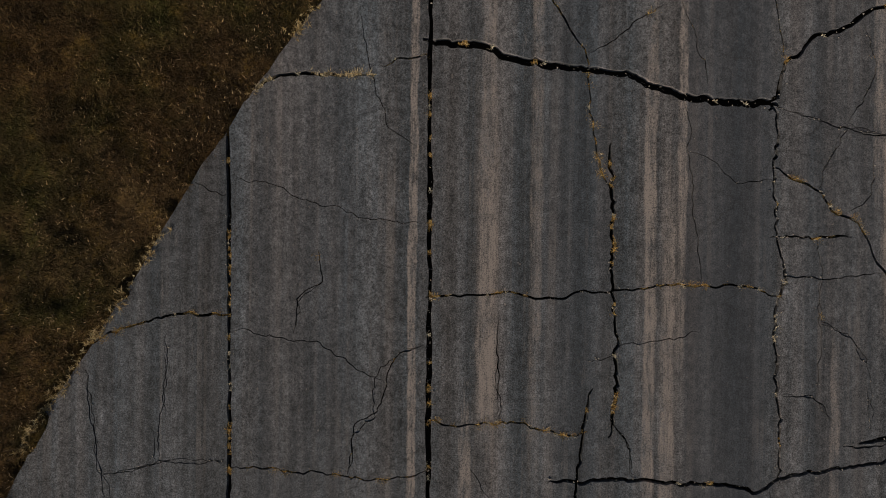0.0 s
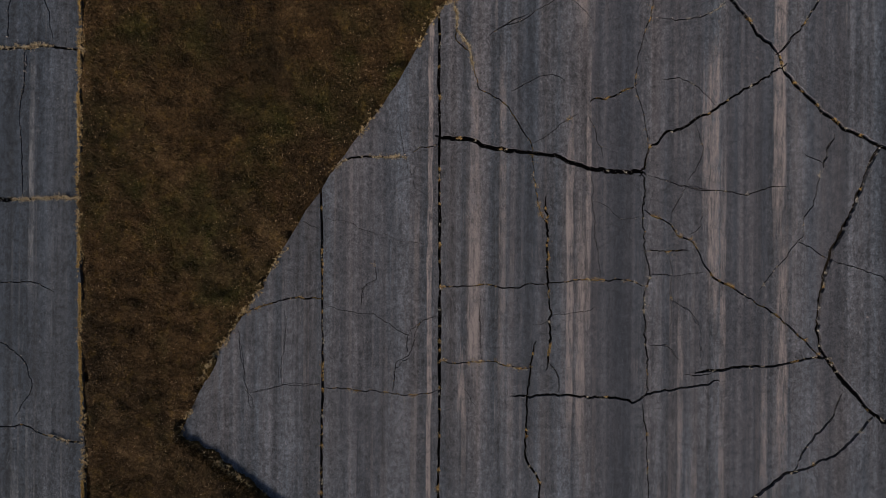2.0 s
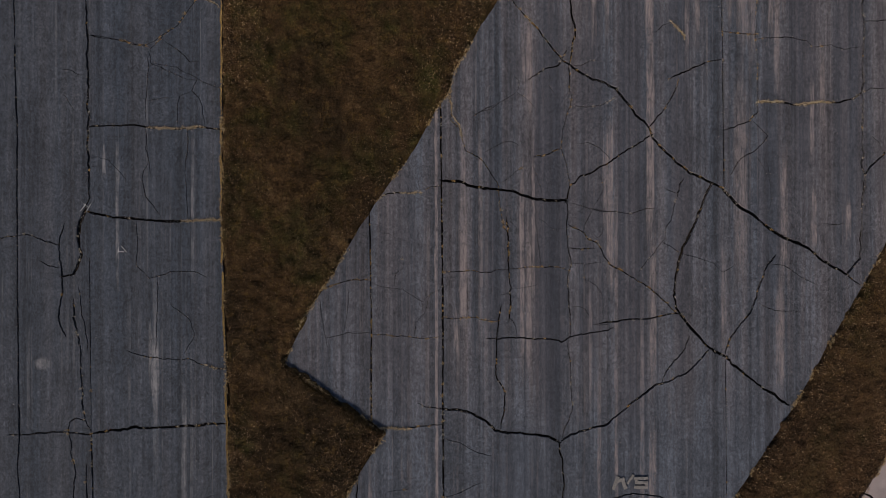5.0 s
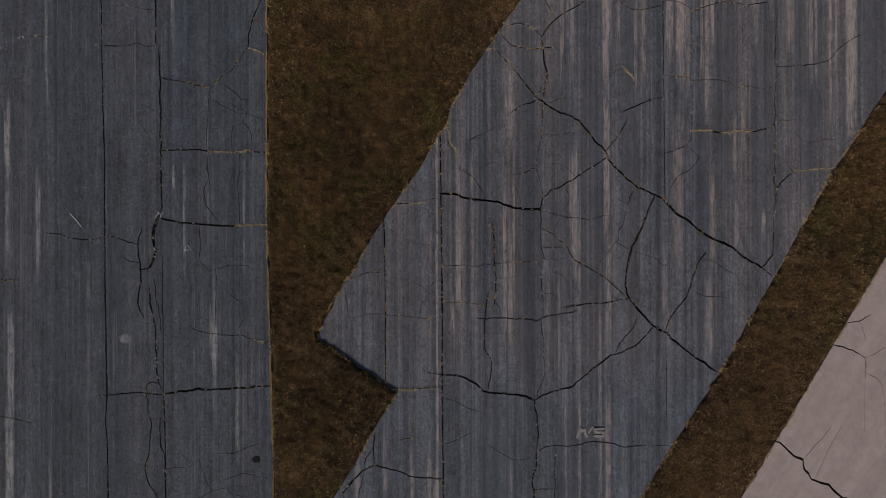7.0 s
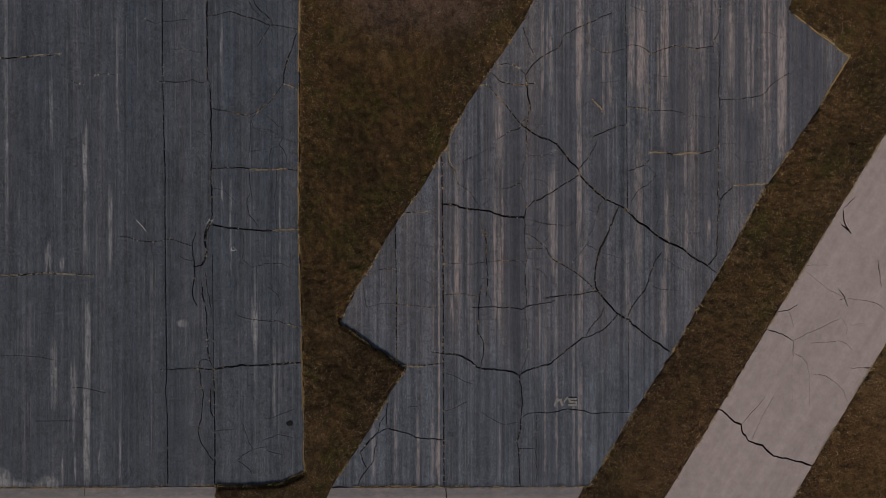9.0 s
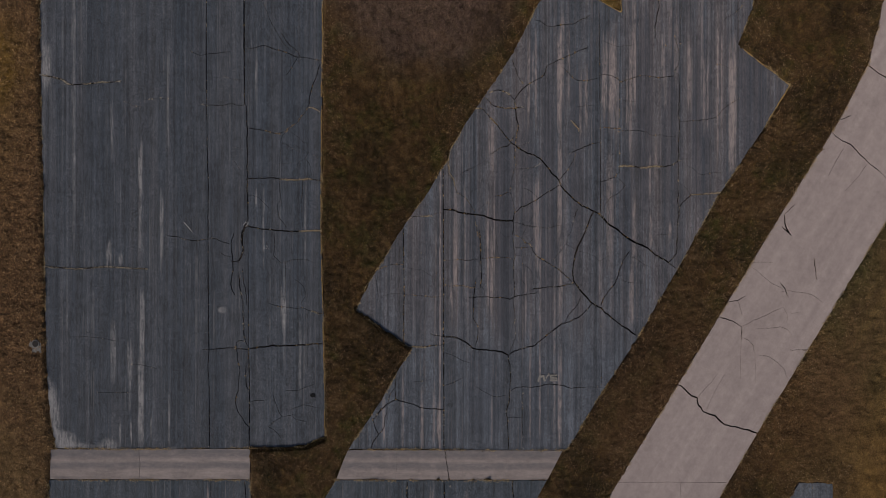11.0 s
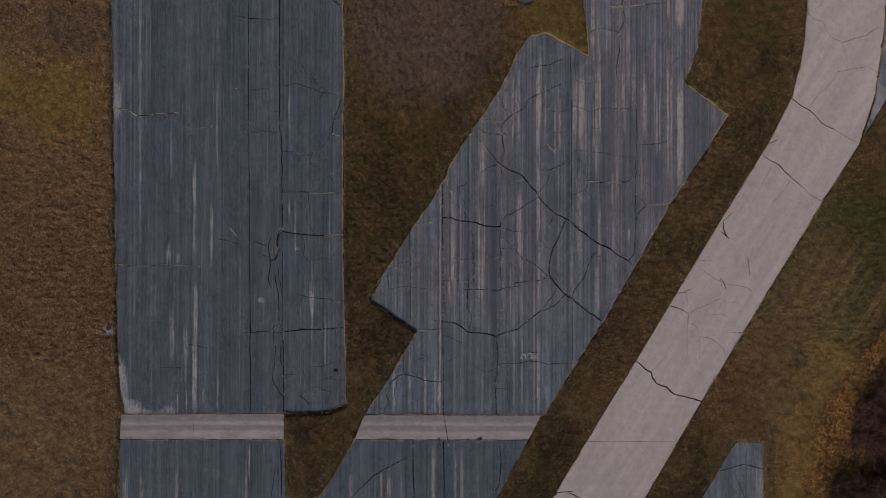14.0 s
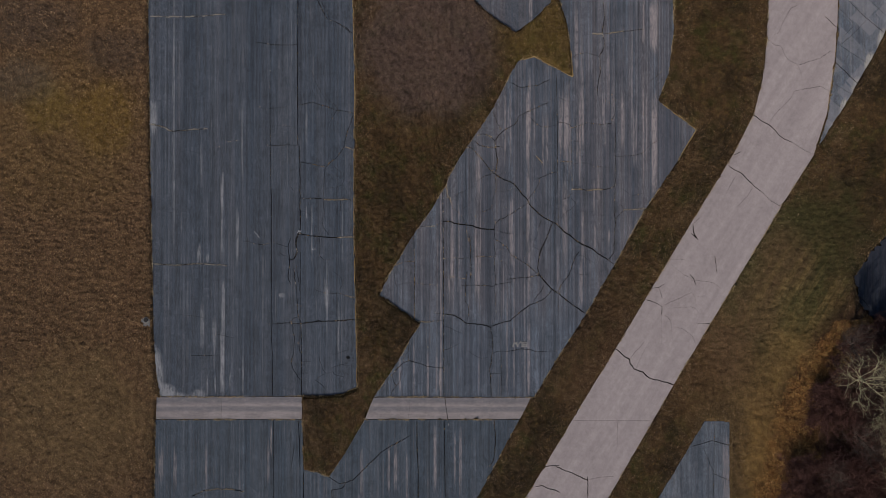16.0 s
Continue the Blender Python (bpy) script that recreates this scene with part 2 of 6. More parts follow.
def meadow_colour(n):
    """The colours of the winter meadow, patch by patch."""
    big = n.noise(0.13, 0.11, 6, 0.7, 1.0)
    mid = n.noise(0.33, 0.28, 6, 0.7, 6.0)
    small = n.noise(2.4, 2.2, 6, 0.75, 8.0)
    brown, olive, gold, dark = (0.082, 0.047, 0.020), (0.046, 0.047, 0.011), (0.200, 0.120, 0.027), (0.032, 0.021, 0.011)
    col = n.mix(n.span(mid, 0.48, 0.66, 0.0, 0.85), brown, olive)
    col = n.mix(n.span(big, 0.46, 0.60, 0.0, 0.85), col, dark)
    col = n.mix(n.span(n.noise(0.2, 0.17, 6, 0.75, 71.0), 0.52, 0.66, 0.0, 0.7), col, (0.115, 0.072, 0.034))
    col = n.mix(n.span(small, 0.54, 0.74, 0.0, 0.6), col, gold)

    def patch(col, cx, cy, rx, ry, colour, amount, soft=0.5):
        core = n.blot(cx, cy, rx, ry)
        edge = n.math("MULTIPLY_ADD", n.math("MULTIPLY", n.math("SUBTRACT", mid, 0.5), n.span(core, 0.0, 0.25)), 1.2, core)
        f = n.math("MULTIPLY", n.span(edge, 0.02, soft), n.span(small, 0.32, 0.6, 0.4, 1.0))
        return n.mix(n.math("MULTIPLY", f, amount), col, colour)

    col = n.mix(n.math("MULTIPLY", n.span(n.blot(-72, 0, 36, 150), 0.0, 0.12), n.span(mid, 0.3, 0.62, 1.0, 0.9)), col, (0.140, 0.079, 0.039))
    field = n.span(n.blot(-72, 0, 36, 150), 0.0, 0.12)
    col = n.mix(n.math("MULTIPLY", field, n.span(n.noise(1.2, 0.05, 4, 0.7, 95.0), 0.5, 0.64, 0.0, 0.45)), col, (0.088, 0.048, 0.028))
    # pale flecks: the sunlit sides of the field's lumps, put into the colour
    col = n.mix(n.math("MULTIPLY", field, n.span(n.noise(4.6, 4.2, 4, 0.7, 97.0), 0.52, 0.62, 0.0, 0.85)), col, (0.290, 0.170, 0.075))
    col = patch(col, -52, 16, 14, 14, (0.230, 0.140, 0.036), 0.3)
    col = patch(col, -46, 18, 6, 6, (0.200, 0.118, 0.024), 0.75)
    col = patch(col, -53.5, 19.5, 5, 4.5, (0.190, 0.120, 0.026), 0.7)
    col = patch(col, -57, 23, 6, 4, (0.110, 0.090, 0.066), 0.55)
    col = patch(col, -44, 27, 6, 4, (0.070, 0.050, 0.038), 0.6)
    col = patch(col, -56, 31, 8, 5, (0.085, 0.060, 0.044), 0.6)
    col = patch(col, -50, -22, 14, 12, (0.230, 0.150, 0.060), 0.5)
    col = patch(col, -2.6, 28, 11, 12, (0.128, 0.082, 0.063), 0.85, 0.35)
    col = patch(col, 14, 30, 9, 9, (0.140, 0.090, 0.022), 0.7)
    col = patch(col, 42, -4, 12, 16, (0.110, 0.092, 0.032), 0.8)
    col = patch(col, 34, -14, 8, 11, (0.165, 0.090, 0.038), 0.7)
    col = patch(col, 38, -26, 7, 12, (0.140, 0.088, 0.036), 0.7)
    col = patch(col, 22, -16, 9, 14, (0.120, 0.066, 0.034), 0.6)
    col = patch(col, 50, 2, 9, 9, (0.056, 0.048, 0.017), 0.9)
    for cx, cy in ((45.0, -1.5), (41.5, -7.5), (38.0, -13.0)):
        col = patch(col, cx, cy, 4.5, 6, (0.150, 0.085, 0.042), 0.7)
    col = patch(col, 46.5, -10, 4, 7, (0.080, 0.074, 0.024), 0.6)
    mown = n.math("MULTIPLY", n.span(n.blot(47, -12, 9, 16), 0.0, 0.5), n.span(n.noise(0.9, 0.045, 4, 0.7, 99.0, radians(32)), 0.49, 0.62, 0.0, 0.7))
    col = n.mix(mown, col, (0.190, 0.125, 0.045))
    col = patch(col, 46, -23, 9, 17, (0.220, 0.130, 0.048), 0.8, 0.4)
    col = patch(col, 42.5, -31, 4.5, 15, (0.260, 0.145, 0.040), 0.6, 0.6)
    col = patch(col, 47.5, -17, 5, 9, (0.250, 0.150, 0.045), 0.55, 0.6)
    # under the wood: dark leaf litter, with the trees' shade mixed into its colour
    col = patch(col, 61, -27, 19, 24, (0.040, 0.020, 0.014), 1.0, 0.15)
    return n.times(col, 1.09), small


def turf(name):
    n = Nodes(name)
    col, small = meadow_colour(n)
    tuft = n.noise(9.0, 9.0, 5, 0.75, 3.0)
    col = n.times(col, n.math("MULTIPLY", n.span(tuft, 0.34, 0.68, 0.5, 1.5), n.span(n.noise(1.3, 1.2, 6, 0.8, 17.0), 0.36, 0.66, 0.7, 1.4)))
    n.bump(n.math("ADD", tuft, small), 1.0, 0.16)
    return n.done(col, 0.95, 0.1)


def blades(name, follow, tones):
    """Grass blades: the meadow's colour, varied from blade to blade towards the given tones."""
    n = Nodes(name)
    lot = n.put("ShaderNodeNewGeometry").outputs["Random Per Island"]
    ramp = n.put("ShaderNodeValToRGB")
    ramp.color_ramp.interpolation = "LINEAR"
    while len(ramp.color_ramp.elements) < len(tones):
        ramp.color_ramp.elements.new(0.5)
    for k, tone in enumerate(tones):
        ramp.color_ramp.elements[k].position = k / (len(tones) - 1)
        ramp.color_ramp.elements[k].color = (*tone, 1)
    n.link(lot, ramp.inputs[0])
    col = ramp.outputs[0]
    if follow:
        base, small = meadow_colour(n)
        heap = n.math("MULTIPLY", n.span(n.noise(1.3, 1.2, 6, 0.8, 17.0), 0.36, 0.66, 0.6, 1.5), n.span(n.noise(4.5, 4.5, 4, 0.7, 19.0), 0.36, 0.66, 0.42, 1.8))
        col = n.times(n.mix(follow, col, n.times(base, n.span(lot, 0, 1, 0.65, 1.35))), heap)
    return n.done(col, 0.8, 0.15)


def plain(name, colour, vary=0.3, scale=12.0, rough=0.9, spec=0.2):
    n = Nodes(name)
    v = n.noise(scale, scale, 5, 0.7)
    n.bump(v, 0.4, 0.01)
    return n.done(n.times(n.mix(0.0, colour, colour), n.span(v, 0.3, 0.7, 1 - vary, 1 + vary)), rough, spec)


STREAKS = {"middle": [], "west": [], "south": []}


def streak(field, cx, cy, rx, ry, amount):
    """A pale worn streak on a paved field: its middle, half its width and length, and how worn it is (below 0: a dark, bluish lane)."""
    STREAKS[field].append((cx, cy, rx, ry, amount))


streak('middle', -0.81, 0.00, 0.11, 60.00, 1.00)
streak('middle', 5.35, 2.00, 1.10, 14.00, -0.55)
streak('middle', 7.60, 4.00, 1.20, 12.00, -0.35)
streak('middle', 9.75, 3.00, 0.90, 16.00, -0.50)
streak('middle', 12.40, 6.00, 0.80, 14.00, -0.40)
streak('middle', 2.40, 1.00, 0.80, 9.00, -0.30)
streak('middle', 19.20, 14.00, 0.90, 12.00, -0.45)
streak('middle', 21.60, 12.00, 0.80, 14.00, -0.40)
streak('middle', 24.60, 12.00, 1.00, 10.00, -0.45)
streak('middle', 29.60, 16.00, 1.60, 10.00, -0.55)
streak('middle', 17.30, 3.00, 0.80, 9.00, -0.35)
streak('middle', -2.90, -1.00, 1.20, 9.00, -0.25)
streak('middle', 3.60, -14.00, 2.20, 5.00, -0.35)
streak('middle', 8.60, -15.00, 1.60, 5.00, -0.30)
streak('middle', 0.66, -0.49, 0.25, 3.50, 1.00)
streak('middle', 0.66, 4.67, 0.19, 2.69, 0.50)
streak('middle', 0.28, -4.24, 0.19, 1.08, 0.80)
streak('middle', 1.60, 0.92, 0.16, 7.01, 0.40)
streak('middle', 3.85, -0.73, 0.16, 6.20, 0.85)
streak('middle', 4.22, -2.37, 0.19, 4.31, 0.80)
streak('middle', 4.46, 1.85, 0.12, 5.93, 0.60)
streak('middle', 4.27, 10.40, 0.22, 2.83, 0.70)
streak('middle', 3.94, 10.99, 0.13, 1.88, 0.50)
streak('middle', 7.79, 16.37, 0.19, 5.38, 0.60)
streak('middle', 8.49, 16.37, 0.16, 5.38, 0.70)
streak('middle', 8.17, 17.54, 0.13, 2.42, 0.50)
streak('middle', 8.63, 3.02, 0.25, 5.12, 0.80)
streak('middle', 8.35, 4.19, 0.13, 3.23, 0.50)
streak('middle', 8.96, -0.97, 0.13, 4.85, 0.50)
streak('middle', 10.79, 16.37, 0.32, 5.38, 0.90)
streak('middle', 10.83, 6.53, 0.28, 5.93, 0.85)
streak('middle', 10.97, -2.85, 0.25, 4.86, 0.60)
streak('middle', 10.36, -10.36, 0.16, 10.26, 0.40)
streak('middle', 10.92, -14.35, 0.25, 5.67, 0.80)
streak('middle', 15.20, 17.07, 0.38, 4.58, 0.70)
streak('middle', 15.90, 16.37, 0.44, 5.38, 0.70)
streak('middle', 16.46, 14.49, 0.19, 4.31, 0.40)
streak('middle', 15.76, 3.95, 0.51, 6.20, 0.40)
streak('middle', 17.73, 14.96, 0.19, 7.00, 0.70)
streak('middle', 18.15, 17.30, 0.16, 4.31, 0.70)
streak('middle', 17.40, 14.49, 0.16, 3.23, 0.50)
streak('middle', 19.65, 7.47, 0.16, 2.70, 0.60)
streak('middle', 20.92, 18.94, 0.25, 2.42, 0.60)
streak('middle', 21.15, 15.43, 0.19, 2.15, 0.40)
streak('middle', 20.22, 9.11, 0.19, 2.43, 0.50)
streak('middle', 23.36, 17.30, 0.19, 4.31, 0.60)
streak('middle', 24.91, 15.43, 0.19, 4.31, 0.60)
streak('middle', 25.23, 15.66, 0.13, 4.04, 0.50)
streak('middle', 26.22, 15.89, 0.12, 8.08, 1.10)
streak('middle', 26.59, 16.36, 0.12, 5.39, 0.70)
streak('middle', 27.67, 14.25, 0.51, 7.27, 1.20)
streak('middle', 12.85, 14.49, 0.16, 4.31, 0.50)
streak('middle', 13.41, 14.96, 0.19, 3.77, 0.50)
streak('middle', 11.68, 17.54, 0.13, 4.04, 0.50)
streak('middle', 14.82, -2.38, 0.19, 3.24, 0.40)
streak('middle', 18.11, 2.31, 0.25, 3.78, 0.50)
streak('middle', 17.87, -4.26, 0.32, 3.24, 0.60)
streak('middle', 19.75, 1.60, 0.19, 1.89, 0.60)
streak('middle', 21.63, 2.07, 0.19, 1.35, 0.50)
streak('middle', 7.55, -4.72, 0.13, 3.78, 0.40)
streak('middle', 8.95, -12.00, 0.13, 7.83, 0.60)
streak('middle', 8.01, -13.17, 0.13, 7.02, 0.50)
streak('middle', -2.55, -16.44, 0.19, 3.24, 0.60)
streak('middle', -1.38, -16.21, 0.19, 3.51, 0.60)
streak('middle', -4.42, -15.50, 0.16, 4.32, 0.50)
streak('middle', -6.30, -16.67, 0.19, 2.43, 0.60)
streak('middle', -0.91, -16.44, 0.25, 2.16, 0.80)
streak('middle', 4.26, -16.45, 0.13, 3.24, 0.35)
streak('middle', 26.26, 30.67, 0.18, 3.48, 1.00)
streak('middle', 27.62, 30.29, 0.71, 3.91, 1.20)
streak('middle', 11.02, 18.98, 0.31, 5.65, 0.60)
streak('middle', 16.00, 18.22, 0.51, 4.78, 0.40)
streak('middle', 17.29, 27.67, 0.31, 5.22, 0.60)
streak('middle', 18.04, 22.00, 0.31, 8.25, 0.40)
streak('middle', 22.18, 19.35, 0.31, 3.47, 0.40)
streak('middle', 23.54, 17.83, 0.31, 4.34, 0.40)
streak('middle', 24.68, 22.37, 0.20, 9.55, 0.40)
streak('middle', 21.58, 22.75, 0.25, 4.78, 0.40)
streak('west', -30.11, 7.96, 0.25, 2.69, 1.10)
streak('west', -30.13, 2.35, 0.22, 3.77, 0.50)
streak('west', -29.92, -7.48, 0.32, 3.77, 0.90)
streak('west', -30.04, -14.98, 0.38, 4.85, 1.00)
streak('west', -32.90, 11.71, 0.19, 3.22, 0.35)
streak('west', -33.18, -0.22, 0.38, 1.35, 0.60)
streak('west', -32.02, -0.81, 0.25, 0.67, 0.60)
streak('west', -28.03, 2.12, 0.25, 4.04, 0.55)
streak('west', -27.43, 14.04, 0.13, 4.84, 0.50)
streak('west', -16.12, -6.09, 0.38, 2.16, 0.70)
streak('west', -16.02, -6.56, 0.19, 5.93, 0.40)
streak('west', -18.07, 2.57, 0.13, 4.58, 0.60)
streak('west', -18.79, 16.84, 0.19, 2.69, 0.40)
streak('west', -18.77, 4.92, 0.13, 0.81, 0.70)
streak('west', -32.74, -9.82, 0.38, 3.23, 0.50)
streak('west', -31.11, -10.76, 0.38, 2.16, 0.50)
streak('west', -31.12, -13.57, 0.19, 2.16, 0.40)
streak('west', -14.49, -10.79, 0.19, 4.32, 0.35)
streak('west', -27.29, -16.39, 0.13, 2.70, 0.50)
streak('west', -32.07, -17.79, 0.12, 1.08, 0.70)
streak('west', -30.99, -17.56, 0.13, 1.35, 0.70)
streak('west', -29.02, -17.33, 0.13, 1.62, 0.50)
streak('west', -14.00, 2.57, 0.12, 4.04, 0.40)
streak('west', -22.12, -5.76, 0.51, 0.38, 0.50)
streak('south', -1.58, -27.58, 0.25, 4.98, 0.80)
streak('south', -6.86, -28.91, 0.31, 3.46, 0.60)
streak('south', -7.77, -28.91, 0.20, 3.46, 0.60)
streak('south', 1.81, -27.76, 0.25, 4.76, 0.60)
streak('south', 1.05, -27.39, 0.15, 3.46, 0.60)
streak('south', -23.48, -24.80, 0.15, 2.17, 0.70)
streak('south', -23.85, -28.19, 0.20, 3.47, 0.40)
streak('south', -32.17, -28.96, 0.20, 3.47, 0.50)
streak('south', -36.34, -29.35, 0.31, 3.04, 0.40)
streak('south', -38.23, -28.60, 0.41, 2.17, 0.50)
streak('south', -11.39, -29.67, 0.31, 3.46, 0.40)
streak('south', -5.35, -29.66, 0.20, 3.46, 0.40)
streak('west', -36.0, -19.7, 2.4, 1.0, 0.9)
streak('west', -33.2, -19.8, 1.4, 1.6, 0.9)
streak('west', -27.0, -19.9, 2.2, 0.8, 0.8)
streak('west', -22.0, -20.0, 2.6, 0.5, 0.7)
streak('west', -39.3, -16.2, 1.5, 4.0, 1.5)
streak('west', -38.3, -18.9, 2.4, 1.6, 1.2)
streak('west', -39.6, 6.0, 0.3, 40.0, 0.2)
streak('west', -36.6, 18.0, 0.2, 22.0, 0.4)
streak('west', -39.3, 18.0, 0.6, 2.5, 0.8)
NE_EDGE = [(51.6, 15.6, 0.9, 2.0, 1.6), (53.2, 18.6, 1.0, 2.2, 1.6), (54.8, 21.4, 1.0, 2.2, 1.8), (56.5, 24.4, 1.0, 2.4, 1.8), (58.2, 27.6, 1.0, 2.4, 1.6)]
COOL, WARM, PALE = (0.078, 0.087, 0.103), (0.112, 0.101, 0.104), (0.350, 0.290, 0.270)
MAT = {
    "west": asphalt("asphalt_west", (0.066, 0.078, 0.097), (0.083, 0.087, 0.099), (0.33, 0.315, 0.31), STREAKS["west"], 0.90),
    "middle": asphalt("asphalt_middle", COOL, WARM, PALE, STREAKS["middle"], 1.12, south=-8.0, ribs=1.0),
    "south": asphalt("asphalt_south", (0.067, 0.084, 0.104), (0.082, 0.092, 0.106), PALE, STREAKS["south"], 0.9),
    "north": asphalt("asphalt_north", COOL, WARM, PALE, [(11.2, 34, 0.3, 6, 0.6)]),
    "northeast": asphalt("asphalt_northeast", (0.105, 0.118, 0.140), (0.150, 0.150, 0.160), (0.5, 0.45, 0.36), NE_EDGE, 0.95, 0.2, patched=radians(43)),
    "southeast": asphalt("asphalt_southeast", (0.088, 0.100, 0.118), (0.12, 0.125, 0.135), PALE, [(37.5, -30, 1.2, 6, 0.5)]),
    # near-black, because the wood's shade is painted into this asphalt's colour
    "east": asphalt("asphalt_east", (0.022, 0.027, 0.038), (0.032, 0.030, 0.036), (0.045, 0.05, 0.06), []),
    "road": concrete("road_concrete", (0.430, 0.354, 0.325), (0.340, 0.276, 0.255), (0.55, 0.035), radians(32)),
    "band_a": concrete("band_concrete", (0.39, 0.322, 0.292), (0.255, 0.215, 0.20), (0.28, 1.6), 0.0, ((-20.95, 0.36, 0.85), (-19.75, 0.50, 0.9))),
}
MAT["band_b"] = MAT["band_a"]
SOIL = plain("crack_soil", (0.024, 0.019, 0.015), 0.5, 30.0, 0.95, 0.05)
TURF = turf("meadow_turf")
STRAW = blades("straw_blades", 0.0, [(0.22, 0.135, 0.055), (0.42, 0.285, 0.125), (0.55, 0.41, 0.21), (0.64, 0.53, 0.34)])
GRASS = blades("meadow_blades", 0.82, [(0.04, 0.026, 0.012), (0.075, 0.048, 0.019), (0.05, 0.055, 0.014), (0.20, 0.13, 0.045)])
LIP = blades("yellow_lip_blades", 0.0, [(0.34, 0.21, 0.065), (0.55, 0.37, 0.13), (0.68, 0.50, 0.22)])
ROW_STRAW = blades("row_straw_blades", 0.0, [(0.22, 0.145, 0.070), (0.42, 0.31, 0.17), (0.56, 0.45, 0.29), (0.66, 0.58, 0.44)])
PALE_STRAW = blades("pale_straw_blades", 0.0, [(0.22, 0.120, 0.040), (0.44, 0.26, 0.080), (0.56, 0.37, 0.14), (0.64, 0.50, 0.28)])
DRY = blades("bleached_blades", 0.0, [(0.36, 0.29, 0.20), (0.56, 0.48, 0.36), (0.70, 0.63, 0.52)])
STUBBLE = blades("stubble_blades", 0.35, [(0.07, 0.040, 0.022), (0.18, 0.108, 0.055), (0.30, 0.19, 0.10), (0.48, 0.35, 0.21)])
TUSSOCK = blades("tussock_blades", 0.45, [(0.20, 0.115, 0.055), (0.30, 0.18, 0.085), (0.40, 0.25, 0.115), (0.52, 0.36, 0.18)])
RUST = blades("rust_blades", 0.1, [(0.05, 0.020, 0.012), (0.17, 0.068, 0.025), (0.31, 0.130, 0.040), (0.54, 0.29, 0.075), (0.85, 0.60, 0.22)])
PAINT = plain("worn_white_paint", (0.265, 0.245, 0.22), 0.6, 14.0)
CRUMB = plain("stone_crumbs", (0.28, 0.25, 0.23), 0.5, 40.0)
BARK = plain("grey_brown_bark", (0.085, 0.062, 0.048), 0.35, 6.0)
LICHEN = plain("lichen_bark", (0.35, 0.30, 0.175), 0.35, 6.0)
STEM = plain("dark_red_stems", (0.098, 0.046, 0.034), 0.5, 3.0)
PADMAT = plain("grey_pad_concrete", (0.20, 0.19, 0.175), 0.35, 5.0)
# near-black that stands for the shade inside the runway's small hole
HOLE_SHADE = plain("hole_shade", (0.006, 0.006, 0.007), 0.3, 20.0, 0.8)
CHALK = plain("chalk_paint", (0.48, 0.47, 0.46), 0.4, 14.0)
IRON = plain("rusted_iron", (0.03, 0.026, 0.024), 0.4, 20.0, 0.7)

# ---- small helpers ----


def hashed(ix, iy, seed):
    h = (ix.astype(np.int64) * 374761393 + iy.astype(np.int64) * 668265263 + seed * 974711) & 0xFFFFFFFF
    h = ((h ^ (h >> 13)) * 1274126177) & 0xFFFFFFFF
    return ((h ^ (h >> 16)) & 0xFFFF) / 65535.0


def value_noise(x, y, seed=0):
    """Smooth noise of 0 to 1 with a cell of 1, on arrays."""
    ix, iy = np.floor(x), np.floor(y)
    u, v = x - ix, y - iy
    u, v = u * u * (3 - 2 * u), v * v * (3 - 2 * v)
    a, b = hashed(ix, iy, seed), hashed(ix + 1, iy, seed)
    c, d = hashed(ix, iy + 1, seed), hashed(ix + 1, iy + 1, seed)
    return (a * (1 - u) + b * u) * (1 - v) + (c * (1 - u) + d * u) * v


def mesh_from(name, verts, faces, material):
    me = bpy.data.meshes.new(name)
    me.from_pydata(verts, [], faces)
    me.materials.append(material)
    me.update()
    return me


def triangles(name, points, material):
    """A mesh of loose triangles from an array of (n, 3, 3)."""
    n = len(points)
    me = bpy.data.meshes.new(name)
    me.vertices.add(n * 3)
    me.vertices.foreach_set("co", np.ascontiguousarray(points, dtype=np.float32).ravel())
    me.loops.add(n * 3)
    me.loops.foreach_set("vertex_index", np.arange(n * 3, dtype=np.int32))
    me.polygons.add(n)
    me.polygons.foreach_set("loop_start", np.arange(0, n * 3, 3, dtype=np.int32))
    me.materials.append(material)
    me.update(calc_edges=True)
    return me


def part(name, me, parent, label=""):
    ob = new(name, me)
    ob.parent = parent
    return tagged(ob, label) if label else ob


# ---- the plan: outlines of the paved fields, in metres ----
OUTLINE = {}
OUTLINE['west'] = [(-41.47, 68.09), (-40.10, 33.85), (-40.01, 26.26), (-39.75, 11.09), (-39.50, -0.27), (-39.25, -11.61), (-38.94, -16.14), (-38.40, -19.31), (-29.54, -19.38), (-19.33, -19.21), (-16.88, -19.23), (-14.02, -19.00), (-11.96, -18.14), (-12.05, -11.92), (-12.23, -5.24), (-12.41, 1.45), (-12.39, 14.32), (-12.29, 21.46), (-12.56, 35.30), (-13.34, 67.96)]
OUTLINE['middle'] = [(-9.73, -19.31), (-7.33, -15.76), (-3.64, -9.54), (-3.83, -9.40), (-4.43, -8.94), (-8.13, -6.43), (-9.04, -5.77), (-7.86, -3.14), (-6.90, -1.71), (-5.52, 0.70), (-3.87, 3.23), (-1.95, 5.84), (-0.98, 7.68), (-0.07, 8.95), (0.15, 9.97), (1.69, 12.58), (6.06, 19.08), (8.61, 24.05), (9.59, 25.56), (11.63, 26.16), (16.76, 23.43), (16.53, 26.91), (16.01, 30.69), (15.03, 33.72), (8.25, 67.86), (30.91, 67.75), (30.11, 38.22), (30.32, 29.91), (29.64, 23.86), (28.20, 20.24), (33.30, 16.32), (30.91, 12.41), (27.19, 6.77), (26.23, 5.34), (22.79, -0.87), (18.49, -8.37), (15.14, -13.49), (11.65, -19.37)]
